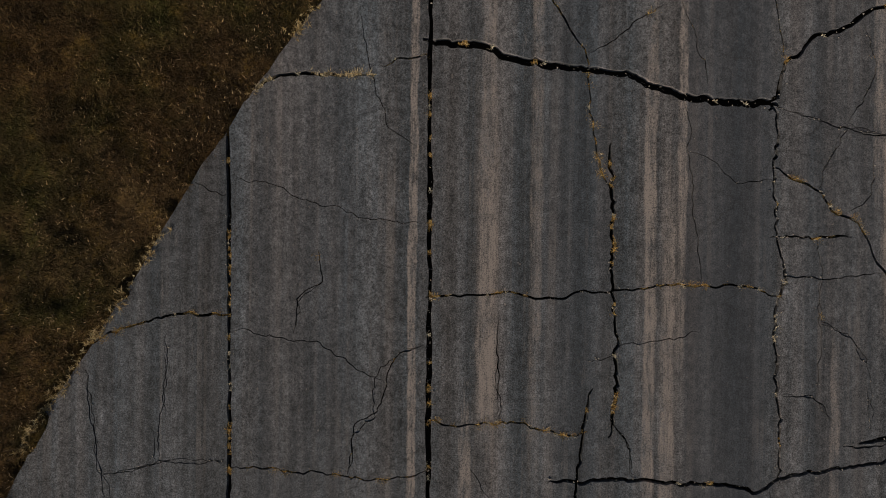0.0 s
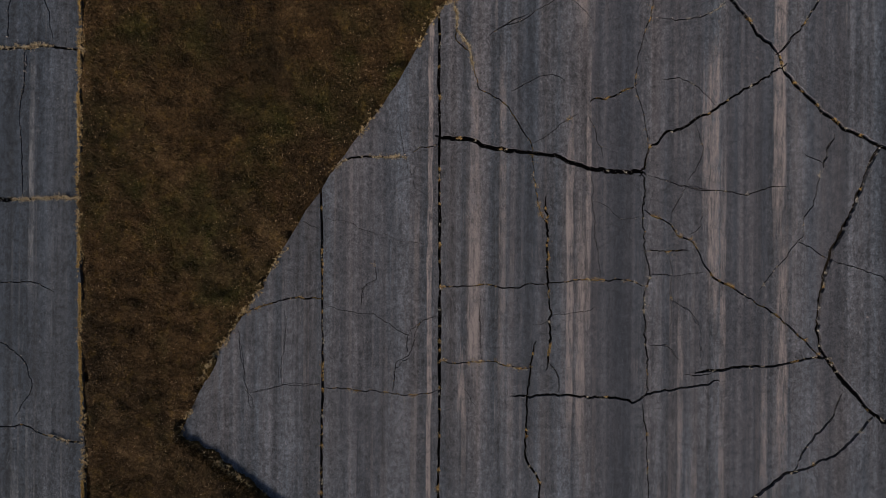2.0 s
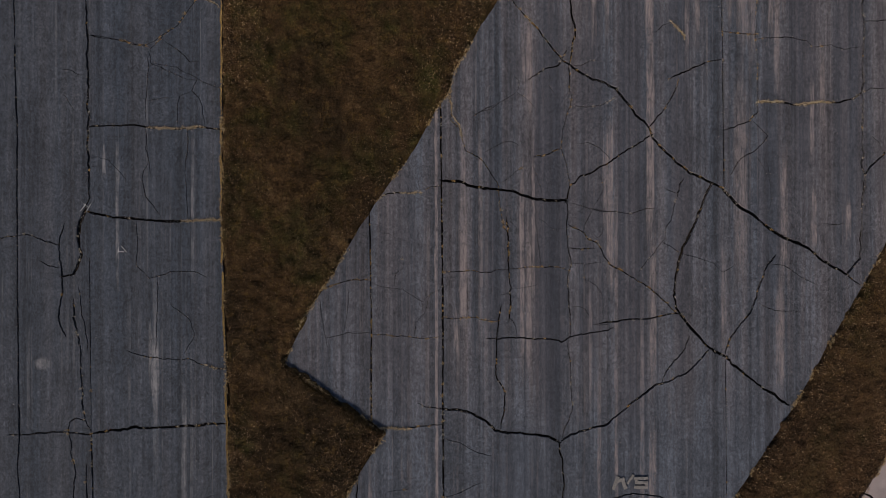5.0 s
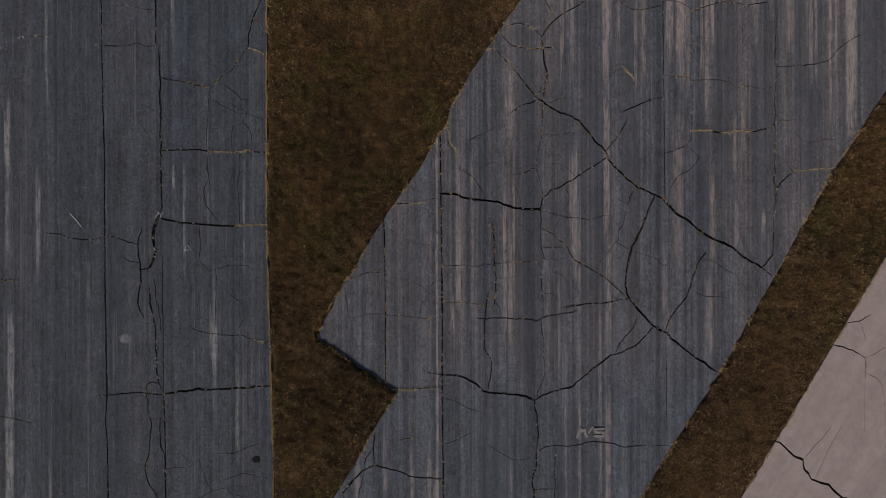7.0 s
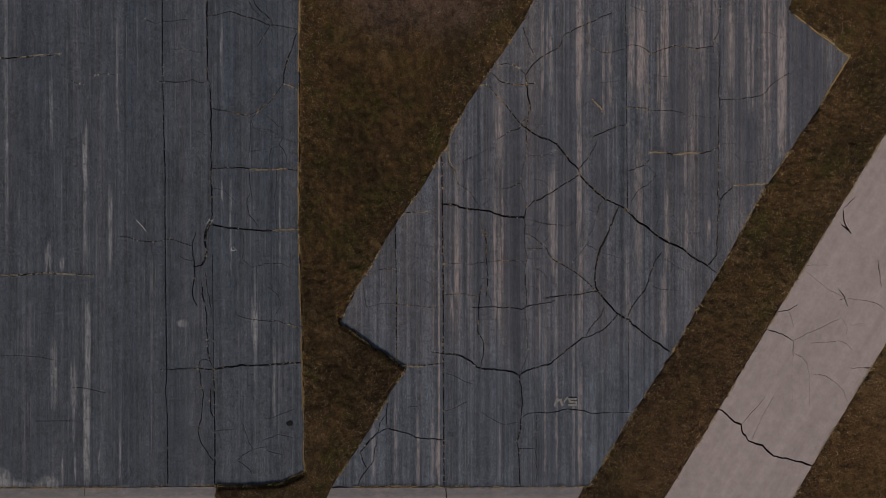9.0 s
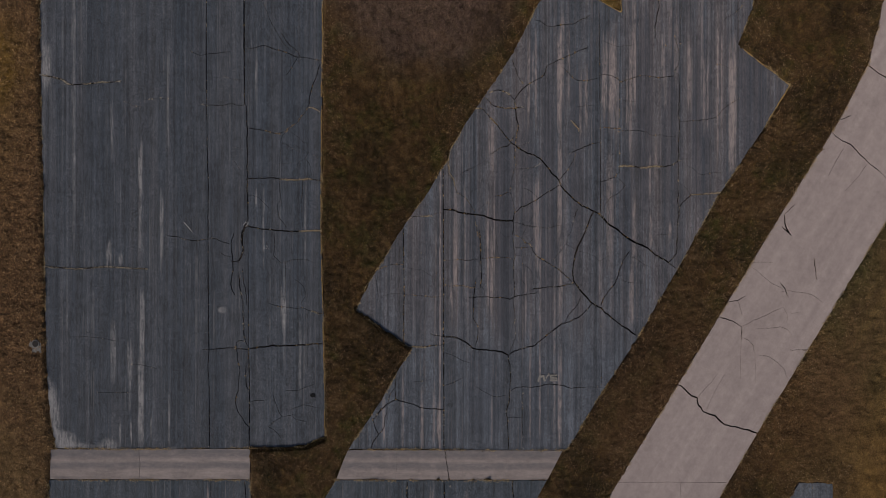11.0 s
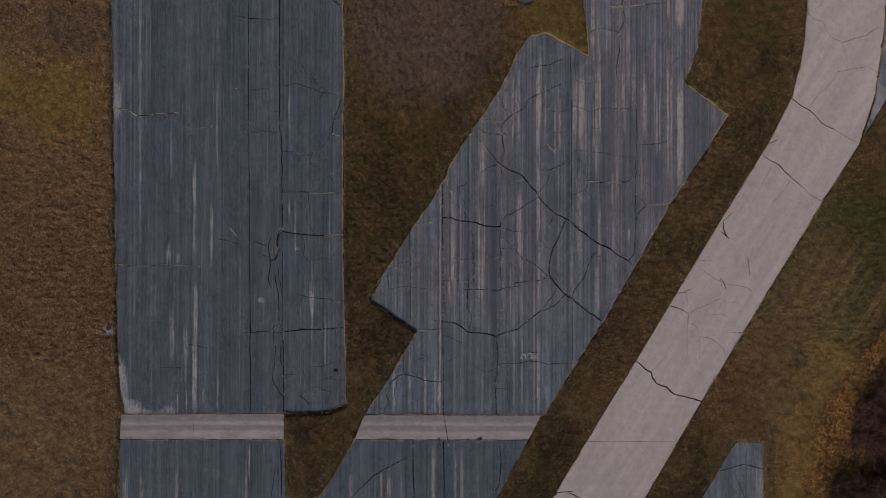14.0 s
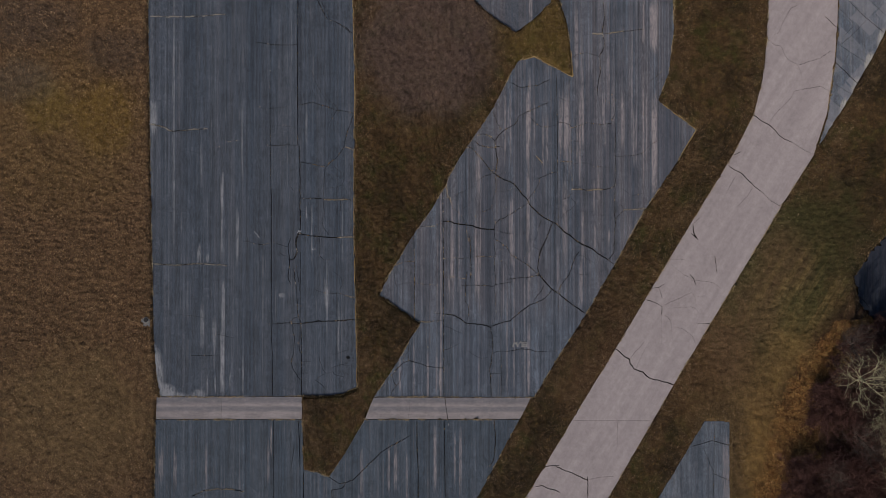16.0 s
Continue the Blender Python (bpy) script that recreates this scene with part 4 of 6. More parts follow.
crack('middle', 0.022, 0.1, (8.00, 4.68), (8.12, 4.32), (8.22, 3.99), (8.24, 3.66), (8.12, 3.46), (7.99, 3.15), (7.85, 2.93), (7.75, 2.70))
crack('middle', 0.024, 0.1, (7.75, 2.68), (7.95, 2.59), (8.17, 2.51), (8.49, 2.47))
crack('middle', 0.022, 0.1, (7.57, 2.48), (7.52, 2.26), (7.39, 2.03), (7.26, 1.75))
crack('middle', 0.020, 0.0, (7.75, 0.96), (7.97, 1.09), (8.19, 1.32), (8.26, 1.66), (8.28, 2.10))
crack('middle', 0.018, 0.0, (-7.14, -2.35), (-7.03, -3.06), (-6.89, -3.72), (-6.82, -4.38), (-6.63, -4.84))
crack('middle', 0.018, 0.0, (-6.82, -4.36), (-6.36, -4.31), (-5.98, -4.21), (-5.76, -4.10), (-5.27, -4.14), (-4.41, -4.09))
crack('middle', 0.018, 0.0, (-5.76, -4.10), (-5.80, -3.71), (-5.84, -3.49))
crack('middle', 0.016, 0.0, (-5.57, -1.84), (-5.61, -2.61), (-5.57, -3.27))
crack('middle', 0.020, 0.1, (-2.63, 0.06), (-2.59, -0.54), (-3.00, -0.93), (-3.08, -1.48))
crack('middle', 0.020, 0.1, (-0.54, -1.81), (-1.01, -1.99), (-1.23, -2.18), (-1.44, -3.12), (-1.90, -3.35), (-1.96, -3.79), (-2.03, -4.34))
crack('middle', 0.018, 0.1, (7.21, -0.47), (7.24, -1.25), (7.23, -2.26), (7.22, -2.59))
crack('middle', 0.020, 0.0, (7.24, -1.29), (7.61, -1.47), (7.90, -1.69), (8.24, -2.14))
crack('middle', 0.022, 0.1, (6.48, -2.71), (7.02, -2.73), (7.30, -2.90), (7.53, -3.20))
crack('middle', 0.018, 0.0, (8.13, -2.36), (8.21, -2.69), (8.26, -3.36))
crack('middle', 0.026, 0.1, (3.14, -3.19), (3.28, -3.46), (3.43, -3.74), (3.59, -4.30))
crack('middle', 0.020, 0.0, (0.84, -1.22), (0.87, -2.10), (0.95, -3.21))
crack('middle', 0.016, 0.0, (0.37, -4.21), (0.57, -4.49), (0.75, -4.78))
crack('middle', 0.103, 0.3, (20.84, 33.71), (20.91, 32.57), (21.06, 31.44), (20.91, 30.30), (20.76, 29.32), (21.06, 28.04), (20.98, 27.28), (20.30, 26.15), (20.60, 25.39), (20.45, 23.88), (20.15, 22.37), (20.14, 21.01))
crack('middle', 0.103, 3.0, (19.55, 29.17), (20.61, 29.17))
crack('middle', 0.103, 2.0, (21.21, 29.17), (22.19, 29.32), (24.07, 29.54), (26.18, 29.76))
crack('middle', 0.088, 0.6, (16.83, 26.08), (17.66, 26.53), (18.79, 26.60), (20.15, 26.22))
crack('middle', 0.088, 0.3, (8.46, 22.61), (9.14, 22.39), (9.89, 21.93), (11.25, 22.16), (12.38, 22.38), (13.66, 23.06))
crack('middle', 0.051, 1.0, (26.92, 22.74), (27.83, 23.34), (28.58, 24.02))
crack('middle', 0.051, 0.1, (22.55, 19.35), (22.56, 22.37), (22.64, 24.63))
crack('west', 0.112, 0.2, (-20.25, 66.47), (-19.99, 33.80), (-20.00, 20.51), (-19.95, 14.45))
crack('west', 0.065, 0.3, (-23.72, 48.99), (-23.68, 18.65), (-23.62, 12.00))
crack('west', 0.139, 3.0, (-39.76, 17.15), (-37.94, 16.77), (-37.18, 16.24), (-34.52, 16.39), (-32.25, 16.54))
crack('west', 0.139, 3.0, (-39.57, -1.55), (-36.39, -1.78), (-33.35, -1.55), (-29.56, -1.78))
crack('west', 0.065, 0.1, (-17.11, 34.17), (-15.59, 31.14), (-13.32, 30.00), (-12.33, 28.10))
crack('west', 0.065, 0.1, (-25.06, 28.12), (-23.54, 27.74), (-19.98, 27.73))
crack('west', 0.040, 0.0, (-18.23, 24.55), (-17.47, 22.58), (-16.26, 20.38), (-14.90, 19.02))
crack('west', 0.112, 0.2, (-19.73, 14.04), (-19.69, 11.70), (-19.66, 7.02), (-19.62, 3.04), (-19.81, 2.58))
crack('west', 0.191, 0.1, (-19.81, 2.58), (-20.13, 1.88), (-20.18, 0.94), (-20.00, 0.10), (-20.23, -0.47), (-20.42, -0.84))
crack('west', 0.096, 0.1, (-20.42, -0.89), (-21.12, -0.98))
crack('west', 0.096, 0.2, (-20.43, -2.34), (-20.47, -3.28), (-20.20, -4.45), (-20.06, -5.62), (-20.01, -7.03), (-19.92, -8.67))
crack('west', 0.051, 0.2, (-20.14, -1.64), (-20.05, -3.04), (-19.82, -3.75), (-19.73, -5.15))
crack('west', 0.038, 0.2, (-19.58, -0.09), (-19.54, -5.15), (-19.51, -9.37))
crack('west', 0.099, 0.2, (-19.51, -9.65), (-19.46, -11.72), (-19.42, -14.53), (-19.43, -19.22))
crack('west', 0.079, 0.1, (-20.98, 1.74), (-21.21, 0.94), (-21.22, 0.00), (-21.12, -0.93), (-21.03, -1.87), (-21.22, -2.81), (-21.22, -3.51), (-20.90, -4.21))
crack('west', 0.051, 0.1, (-22.20, -0.23), (-21.82, -0.46), (-21.26, -0.51))
crack('west', 0.058, 0.5, (-27.43, 1.51), (-26.64, 1.41), (-25.70, 1.08), (-24.53, 0.99), (-23.55, 1.18))
crack('west', 0.051, 0.2, (-23.46, 1.18), (-22.66, 1.18), (-21.96, 0.85), (-21.26, 0.71))
crack('west', 0.120, 0.2, (-19.62, 2.48), (-19.15, 2.34), (-18.45, 2.15), (-17.05, 2.11), (-15.64, 2.01), (-14.47, 1.96))
crack('west', 0.096, 4.0, (-14.47, 1.96), (-13.77, 2.01), (-12.83, 2.01), (-12.32, 1.96))
crack('west', 0.088, 0.2, (-23.62, 11.47), (-23.58, 9.36), (-23.49, 7.03), (-23.50, 1.41), (-23.47, -2.34), (-23.43, -7.02), (-23.39, -9.83), (-23.49, -11.24), (-23.35, -13.59), (-23.32, -19.22))
crack('west', 0.096, 0.8, (-19.56, 7.12), (-18.91, 7.12), (-17.97, 7.16), (-17.04, 7.21), (-16.33, 7.02))
crack('west', 0.106, 6.0, (-16.33, 7.02), (-15.17, 6.97), (-14.00, 7.02), (-12.83, 6.97), (-12.31, 6.88))
crack('west', 0.065, 0.1, (-24.12, 14.32), (-23.10, 14.27), (-21.93, 14.27), (-21.23, 14.46), (-20.53, 14.22), (-19.83, 14.27))
crack('west', 0.051, 0.3, (-25.23, 19.50), (-24.25, 19.08), (-23.08, 19.32), (-21.45, 19.46))
crack('west', 0.079, 0.2, (-19.77, 19.74), (-18.88, 19.88), (-18.18, 20.11), (-17.01, 19.74), (-15.84, 19.41), (-15.14, 19.04), (-14.49, 18.94), (-13.27, 18.76), (-12.34, 18.57))
crack('west', 0.065, 0.1, (-14.49, 18.99), (-14.91, 19.64), (-15.47, 20.11), (-15.98, 20.67), (-16.31, 21.23))
crack('west', 0.058, 0.1, (-14.81, 18.90), (-15.38, 18.01), (-15.80, 17.31))
crack('west', 0.079, 0.2, (-12.62, 18.15), (-13.04, 16.84), (-13.37, 15.91), (-13.61, 14.97), (-13.65, 14.13))
crack('west', 0.051, 2.5, (-13.61, 14.08), (-13.05, 13.90), (-12.58, 13.57))
crack('west', 0.058, 0.6, (-13.70, 14.08), (-14.22, 13.33), (-14.78, 12.63), (-15.39, 12.17), (-16.09, 11.70))
crack('west', 0.045, 0.2, (-16.14, 11.65), (-16.65, 11.42), (-17.73, 11.70), (-18.90, 11.93), (-19.64, 12.07))
crack('west', 0.088, 0.2, (-23.95, -9.60), (-23.53, -9.60))
crack('west', 0.088, 0.2, (-23.30, -9.60), (-22.22, -9.55), (-20.82, -9.46), (-19.60, -9.56))
crack('west', 0.128, 0.3, (-19.41, -9.51), (-18.48, -9.37), (-17.07, -9.23), (-15.67, -9.24), (-14.26, -9.14), (-13.32, -9.10), (-12.29, -8.96))
crack('west', 0.058, 0.2, (-20.77, -9.42), (-20.72, -8.90), (-20.35, -8.71), (-19.78, -8.81), (-19.55, -9.37))
crack('west', 0.065, 0.2, (-20.72, -9.60), (-20.59, -10.78), (-20.35, -11.71), (-20.45, -12.89), (-20.59, -13.82), (-20.83, -14.53), (-20.60, -15.70), (-20.13, -16.31), (-19.52, -17.11))
crack('west', 0.079, 0.2, (-19.74, -11.25), (-19.84, -12.18), (-19.70, -13.12), (-19.51, -13.59))
crack('west', 0.038, 0.5, (-31.11, -11.04), (-29.94, -11.14), (-28.54, -11.47))
crack('west', 0.033, 0.2, (-37.18, -8.41), (-34.85, -8.41), (-33.68, -8.60), (-32.51, -8.79))
crack('west', 0.030, 0.3, (-34.40, -13.80), (-32.53, -13.80), (-31.12, -13.81))
crack('west', 0.045, 0.2, (-17.53, -5.06), (-16.59, -5.39), (-15.42, -5.53), (-14.25, -5.53), (-13.32, -5.86))
crack('west', 0.058, 2.5, (-13.27, -5.86), (-12.85, -6.00), (-12.33, -6.10))
crack('west', 0.033, 0.0, (-16.52, 6.88), (-16.43, 5.15), (-16.71, 4.21), (-16.58, 3.28), (-15.88, 2.43))
crack('west', 0.033, 0.0, (-14.23, 6.88), (-14.37, 4.68), (-14.33, 3.27), (-14.29, 2.15))
crack('west', 0.033, 0.0, (-17.05, 1.87), (-16.96, 0.47), (-17.05, -0.47), (-16.35, -1.17), (-15.18, -0.80), (-14.01, -0.75), (-13.31, -1.04))
crack('west', 0.033, 0.1, (-15.88, -1.03), (-15.89, -3.28), (-16.03, -5.16))
crack('west', 0.030, 0.0, (-15.18, -2.58), (-14.25, -3.28), (-13.92, -4.22), (-14.49, -5.25))
crack('west', 0.033, 0.0, (-19.33, -14.62), (-18.02, -14.53))
crack('west', 0.033, 0.0, (-17.08, -14.07), (-16.62, -15.71), (-16.24, -16.18), (-17.09, -16.65), (-17.56, -17.12), (-16.62, -17.82), (-16.39, -18.29))
crack('west', 0.030, 0.0, (-16.19, -16.18), (-15.21, -15.95), (-14.98, -16.42), (-13.81, -16.65))
crack('west', 0.030, 0.0, (-15.44, -15.48), (-14.27, -15.01), (-12.87, -15.25))
crack('west', 0.030, 0.0, (-15.91, -13.60), (-14.74, -13.60), (-12.86, -12.90))
crack('west', 0.030, 0.0, (-23.09, 16.94), (-22.16, 17.03), (-20.99, 16.75), (-19.91, 16.65))
crack('west', 0.030, 0.0, (-16.09, 10.53), (-14.69, 10.20), (-13.52, 9.59), (-12.45, 9.12))
crack('west', 0.030, 0.0, (-16.33, 11.23), (-16.47, 9.36), (-16.52, 7.21))
crack('west', 0.027, 0.3, (-31.88, 14.74), (-30.80, 14.18), (-29.87, 14.09))
crack('west', 0.030, 0.4, (-29.87, 14.83), (-28.47, 14.88), (-27.30, 14.83))
crack('west', 0.033, 0.1, (-19.75, 12.09), (-18.69, 11.93), (-17.89, 11.77))
crack('west', 0.045, 1.0, (-17.89, 11.77), (-17.23, 11.56), (-16.56, 11.48), (-16.29, 11.32), (-15.63, 11.93), (-15.23, 12.25))
crack('west', 0.030, 0.0, (-16.27, 11.24), (-16.29, 10.52), (-15.63, 10.25), (-14.96, 9.98), (-14.38, 9.72), (-13.76, 9.64))
crack('west', 0.030, 0.0, (-13.76, 9.61), (-14.03, 9.05), (-13.63, 8.65), (-13.36, 7.18))
crack('west', 0.030, 0.0, (-14.03, 9.00), (-14.70, 8.78), (-14.83, 8.25), (-14.83, 7.13))
crack('west', 0.030, 0.0, (-15.50, 11.72), (-14.83, 11.18), (-14.16, 10.65), (-13.63, 10.60))
crack('west', 0.027, 0.0, (-16.66, 8.52), (-15.76, 8.57), (-14.96, 8.65))
crack('west', 0.030, 0.1, (-16.42, 6.84), (-16.56, 5.85), (-16.34, 5.05), (-16.29, 4.46))
crack('west', 0.030, 0.1, (-14.24, 6.84), (-14.29, 5.85), (-14.43, 5.05))
crack('west', 0.030, 0.0, (-19.75, 5.53), (-19.08, 5.42), (-18.55, 5.24), (-18.02, 4.70), (-17.62, 4.25))
crack('west', 0.030, 0.0, (-21.08, 10.19), (-20.68, 10.17), (-20.28, 9.95), (-19.91, 9.90))
crack('west', 0.030, 0.0, (-21.34, 8.83), (-20.95, 8.78), (-20.68, 8.38), (-20.41, 7.90))
crack('west', 0.103, 0.1, (-17.48, 34.10), (-16.50, 32.12), (-15.97, 31.14), (-14.45, 30.60), (-12.63, 29.24))
crack('west', 0.079, 0.2, (-25.44, 28.12), (-23.54, 27.82), (-22.03, 27.74), (-20.05, 27.81))
crack('west', 0.106, 3.0, (-39.72, 31.64), (-37.21, 31.56), (-34.93, 31.56), (-33.03, 31.63), (-29.62, 31.93))
crack('south', 0.062, 0.1, (-23.18, -22.46), (-23.07, -50.77))
crack('south', 0.119, 0.1, (-4.00, -22.58), (-4.00, -25.90), (-3.84, -28.91), (-3.84, -32.82))
crack('south', 0.096, 0.1, (-0.38, -22.58), (-0.30, -26.64), (-0.23, -32.81))
crack('south', 0.106, 0.1, (6.33, -22.57), (6.48, -24.75), (6.40, -26.25), (6.18, -27.76), (5.65, -28.59))
crack('south', 0.103, 0.2, (-15.69, -30.06), (-14.63, -30.81), (-14.03, -30.88), (-12.52, -30.43), (-11.39, -29.30), (-10.26, -28.17), (-8.75, -26.66), (-6.86, -25.52), (-4.98, -24.54))
crack('south', 0.096, 0.1, (-15.31, -31.79), (-14.03, -31.56), (-13.50, -30.81))
crack('south', 0.096, 0.1, (-15.39, -31.79), (-15.31, -32.84))
crack('south', 0.088, 0.2, (-19.85, -22.61), (-19.70, -25.17), (-19.62, -28.94))
crack('south', 0.096, 0.2, (-19.16, -29.54), (-19.16, -32.85))
crack('south', 0.058, 0.2, (-20.83, -28.94), (-20.60, -27.05), (-20.45, -25.92))
crack('south', 0.112, 4.0, (-34.06, -32.58), (-32.54, -31.90), (-31.03, -31.67), (-28.76, -31.74), (-27.25, -31.97))
crack('road', 0.143, 0.0, (40.83, 18.36), (41.53, 17.86), (42.16, 17.42), (42.92, 16.92), (43.74, 16.29), (44.18, 15.66), (45.00, 15.03), (45.94, 14.71))
crack('road', 0.055, 0.0, (45.94, 14.71), (47.52, 13.64), (48.97, 12.95), (49.72, 12.51))
crack('road', 0.132, 0.0, (37.51, 11.61), (38.40, 10.92), (39.15, 10.60), (39.97, 9.85), (40.92, 8.84), (41.87, 8.08))
crack('road', 0.055, 0.0, (41.87, 8.08), (43.13, 6.83), (44.64, 6.01))
crack('road', 0.154, 0.0, (32.81, 3.65), (32.87, 2.70), (33.38, 1.76))
crack('road', 0.060, 0.0, (33.75, 4.66), (32.87, 3.78))
crack('road', 0.070, 0.0, (38.14, 12.93), (39.21, 13.38))
crack('road', 0.030, 0.0, (38.53, 10.16), (37.65, 8.71), (37.02, 7.44))
crack('road', 0.025, 0.0, (40.92, 8.84), (39.98, 7.45), (38.72, 6.06))
crack('road', 0.143, 0.0, (22.48, -12.96), (23.14, -13.43), (23.75, -14.04), (24.37, -14.23), (24.41, -14.84), (24.93, -15.55), (26.11, -15.97), (26.48, -16.49), (27.05, -16.82), (28.46, -17.11), (30.30, -17.67))
crack('road', 0.094, 0.0, (26.52, -6.34), (27.75, -6.71), (28.59, -7.19))
crack('road', 0.110, 0.0, (28.69, -7.23), (28.64, -8.41))
crack('road', 0.065, 0.0, (27.32, -4.88), (28.21, -4.74), (28.92, -4.32))
crack('road', 0.050, 0.0, (28.26, -4.84), (28.45, -5.21), (28.69, -6.01))
crack('road', 0.110, 0.0, (32.45, -3.01), (32.92, -3.57), (33.15, -4.28))
crack('road', 0.050, 0.0, (32.49, -3.86), (32.96, -3.67))
crack('road', 0.121, 0.0, (35.69, -0.66), (35.83, -1.46), (35.97, -2.64))
crack('road', 0.132, 0.0, (32.63, 2.48), (33.38, 1.78))
crack('road', 0.032, 0.0, (29.76, -1.55), (30.80, -2.40), (31.74, -3.10), (32.82, -3.57))
crack('road', 0.032, 0.0, (33.10, -3.71), (34.09, -3.90), (35.41, -4.05), (36.35, -4.75))
crack('road', 0.028, 0.0, (28.73, -7.19), (29.86, -6.62), (31.27, -6.06), (32.68, -5.31))
crack('road', 0.024, 0.0, (32.68, -5.31), (33.15, -6.16), (33.01, -6.86))
crack('road', 0.028, 0.0, (30.10, -7.42), (31.27, -7.38), (32.59, -7.29), (33.16, -7.57), (33.63, -8.04))
crack('road', 0.028, 0.0, (28.69, -8.27), (29.39, -8.60), (29.87, -9.21), (29.96, -10.85), (30.01, -12.73))
crack('road', 0.020, 0.0, (28.59, -8.45), (28.50, -10.85), (28.55, -12.36))
crack('road', 0.030, 0.0, (30.34, -10.06), (31.28, -10.15), (32.22, -10.86), (32.78, -11.33), (33.02, -12.03), (33.30, -12.51))
crack('road', 0.030, 0.0, (33.16, -9.54), (34.67, -9.50))
crack('road', 0.121, 0.0, (34.67, -9.50), (35.04, -9.50))
crack('road', 0.028, 0.0, (24.41, -14.14), (24.93, -13.43), (25.63, -12.73), (26.34, -11.79))
crack('road', 0.020, 0.0, (33.39, -5.92), (34.57, -5.78))
crack('road', 0.026, 0.0, (29.62, -0.99), (31.74, -0.99))
crack('road', 0.020, 0.0, (27.04, -11.79), (26.11, -13.43), (25.17, -15.55))
crack('road', 0.132, 0.0, (50.40, 31.45), (52.04, 29.94))
crack('road', 0.045, 0.0, (42.88, 28.37), (43.63, 27.61), (44.53, 27.46), (44.90, 26.48), (45.73, 25.50), (46.78, 24.97), (48.50, 25.49), (49.78, 25.79), (51.14, 26.85), (52.03, 26.24))
crack('road', 0.030, 0.0, (46.78, 24.97), (47.22, 23.84), (47.22, 23.08))
crack('road', 0.030, 0.0, (43.63, 28.97), (44.23, 29.27), (44.99, 31.01), (45.89, 32.52), (47.02, 33.04))
crack('road', 0.038, 0.0, (46.24, 21.42), (48.12, 21.80), (49.77, 22.10), (51.27, 21.19))
crack('road', 0.030, 0.0, (46.24, 21.35), (45.86, 20.45), (44.21, 18.94), (43.00, 17.43))
crack('road', 0.110, 0.0, (13.10, -28.57), (14.98, -28.34))
crack('road', 0.121, 0.0, (14.60, -28.57), (15.35, -29.02), (16.86, -29.47), (18.36, -30.21), (18.74, -30.44))
crack('road', 0.121, 0.0, (18.74, -29.99), (18.81, -31.11), (18.73, -32.62))
crack('road', 0.110, 0.0, (11.97, -31.20), (12.72, -31.13), (13.47, -31.50), (14.60, -31.72), (14.98, -31.95))
crack('road', 0.030, 0.0, (18.81, -30.36), (20.24, -29.98), (22.12, -29.83))
crack('road', 0.035, 0.0, (16.56, -22.48), (27.16, -22.46))
crack('road', 0.025, 0.0, (22.73, -22.54), (22.72, -24.72), (22.65, -26.60))
crack('northeast', 0.120, 0.0, (52.66, 34.54), (54.53, 32.57), (56.40, 30.76), (58.04, 29.40))
crack('northeast', 0.050, 0.0, (52.05, 32.88), (53.25, 31.59), (54.45, 30.23))
crack('northeast', 0.050, 0.0, (56.18, 31.21), (54.29, 29.25), (52.34, 27.45))
crack('northeast', 0.060, 0.0, (52.04, 27.75), (53.76, 26.69), (56.23, 25.03))
crack('northeast', 0.170, 0.0, (51.88, 25.19), (53.38, 23.83), (54.80, 22.39))
crack('northeast', 0.050, 0.0, (51.57, 22.47), (52.77, 21.72), (54.04, 21.04))
crack('northeast', 0.050, 0.0, (51.12, 20.29), (52.17, 19.68), (53.21, 19.08))
crack('northeast', 0.040, 0.0, (54.30, 30.23), (53.09, 28.95))
crack('northeast', 0.050, 0.0, (55.66, 34.38), (58.50, 31.51))
crack('northeast', 0.040, 0.0, (53.76, 26.61), (52.78, 25.18))
crack('southeast', 0.072, 0.2, (32.63, -25.83), (35.26, -25.08), (37.58, -25.67))
crack('southeast', 0.058, 0.1, (34.13, -26.20), (35.62, -29.58), (37.50, -30.32))
crack('southeast', 0.058, 0.1, (35.64, -22.60), (35.39, -34.08))
crack('east', 0.087, 0.0, (52.10, -4.63), (55.16, -6.13), (56.28, -7.40))


def ragged(points, step, wobble, seed, closed):
    """The line through points in short steps, with a wandering offset to its side."""
    p = np.array(points, dtype=float)
    if closed:
        p = np.vstack([p, p[:1]])
    out, run = [], 0.0
    for k in range(len(p) - 1):
        d = p[k + 1] - p[k]
        size = np.hypot(*d)
        side = np.array([-d[1], d[0]]) / max(size, 1e-6)
        n = max(1, int(size / step))
        for i in range(n):
            s = np.array([run + size * i / n])
            w = (value_noise(s * 1.7, s * 0 + seed, 5) - 0.5) + 0.6 * (value_noise(s * 6.1, s * 0 + seed, 6) - 0.5) + 0.55 * (value_noise(s * 12.0, s * 0 + seed, 7) - 0.5)
            q = p[k] + d * i / n + side * wobble * float(w[0]) * (0.0 if i == 0 and not closed and k == 0 else 1.0)
            out.append(q)
        run += size
    if not closed:
        out.append(p[-1])
    return np.array(out)


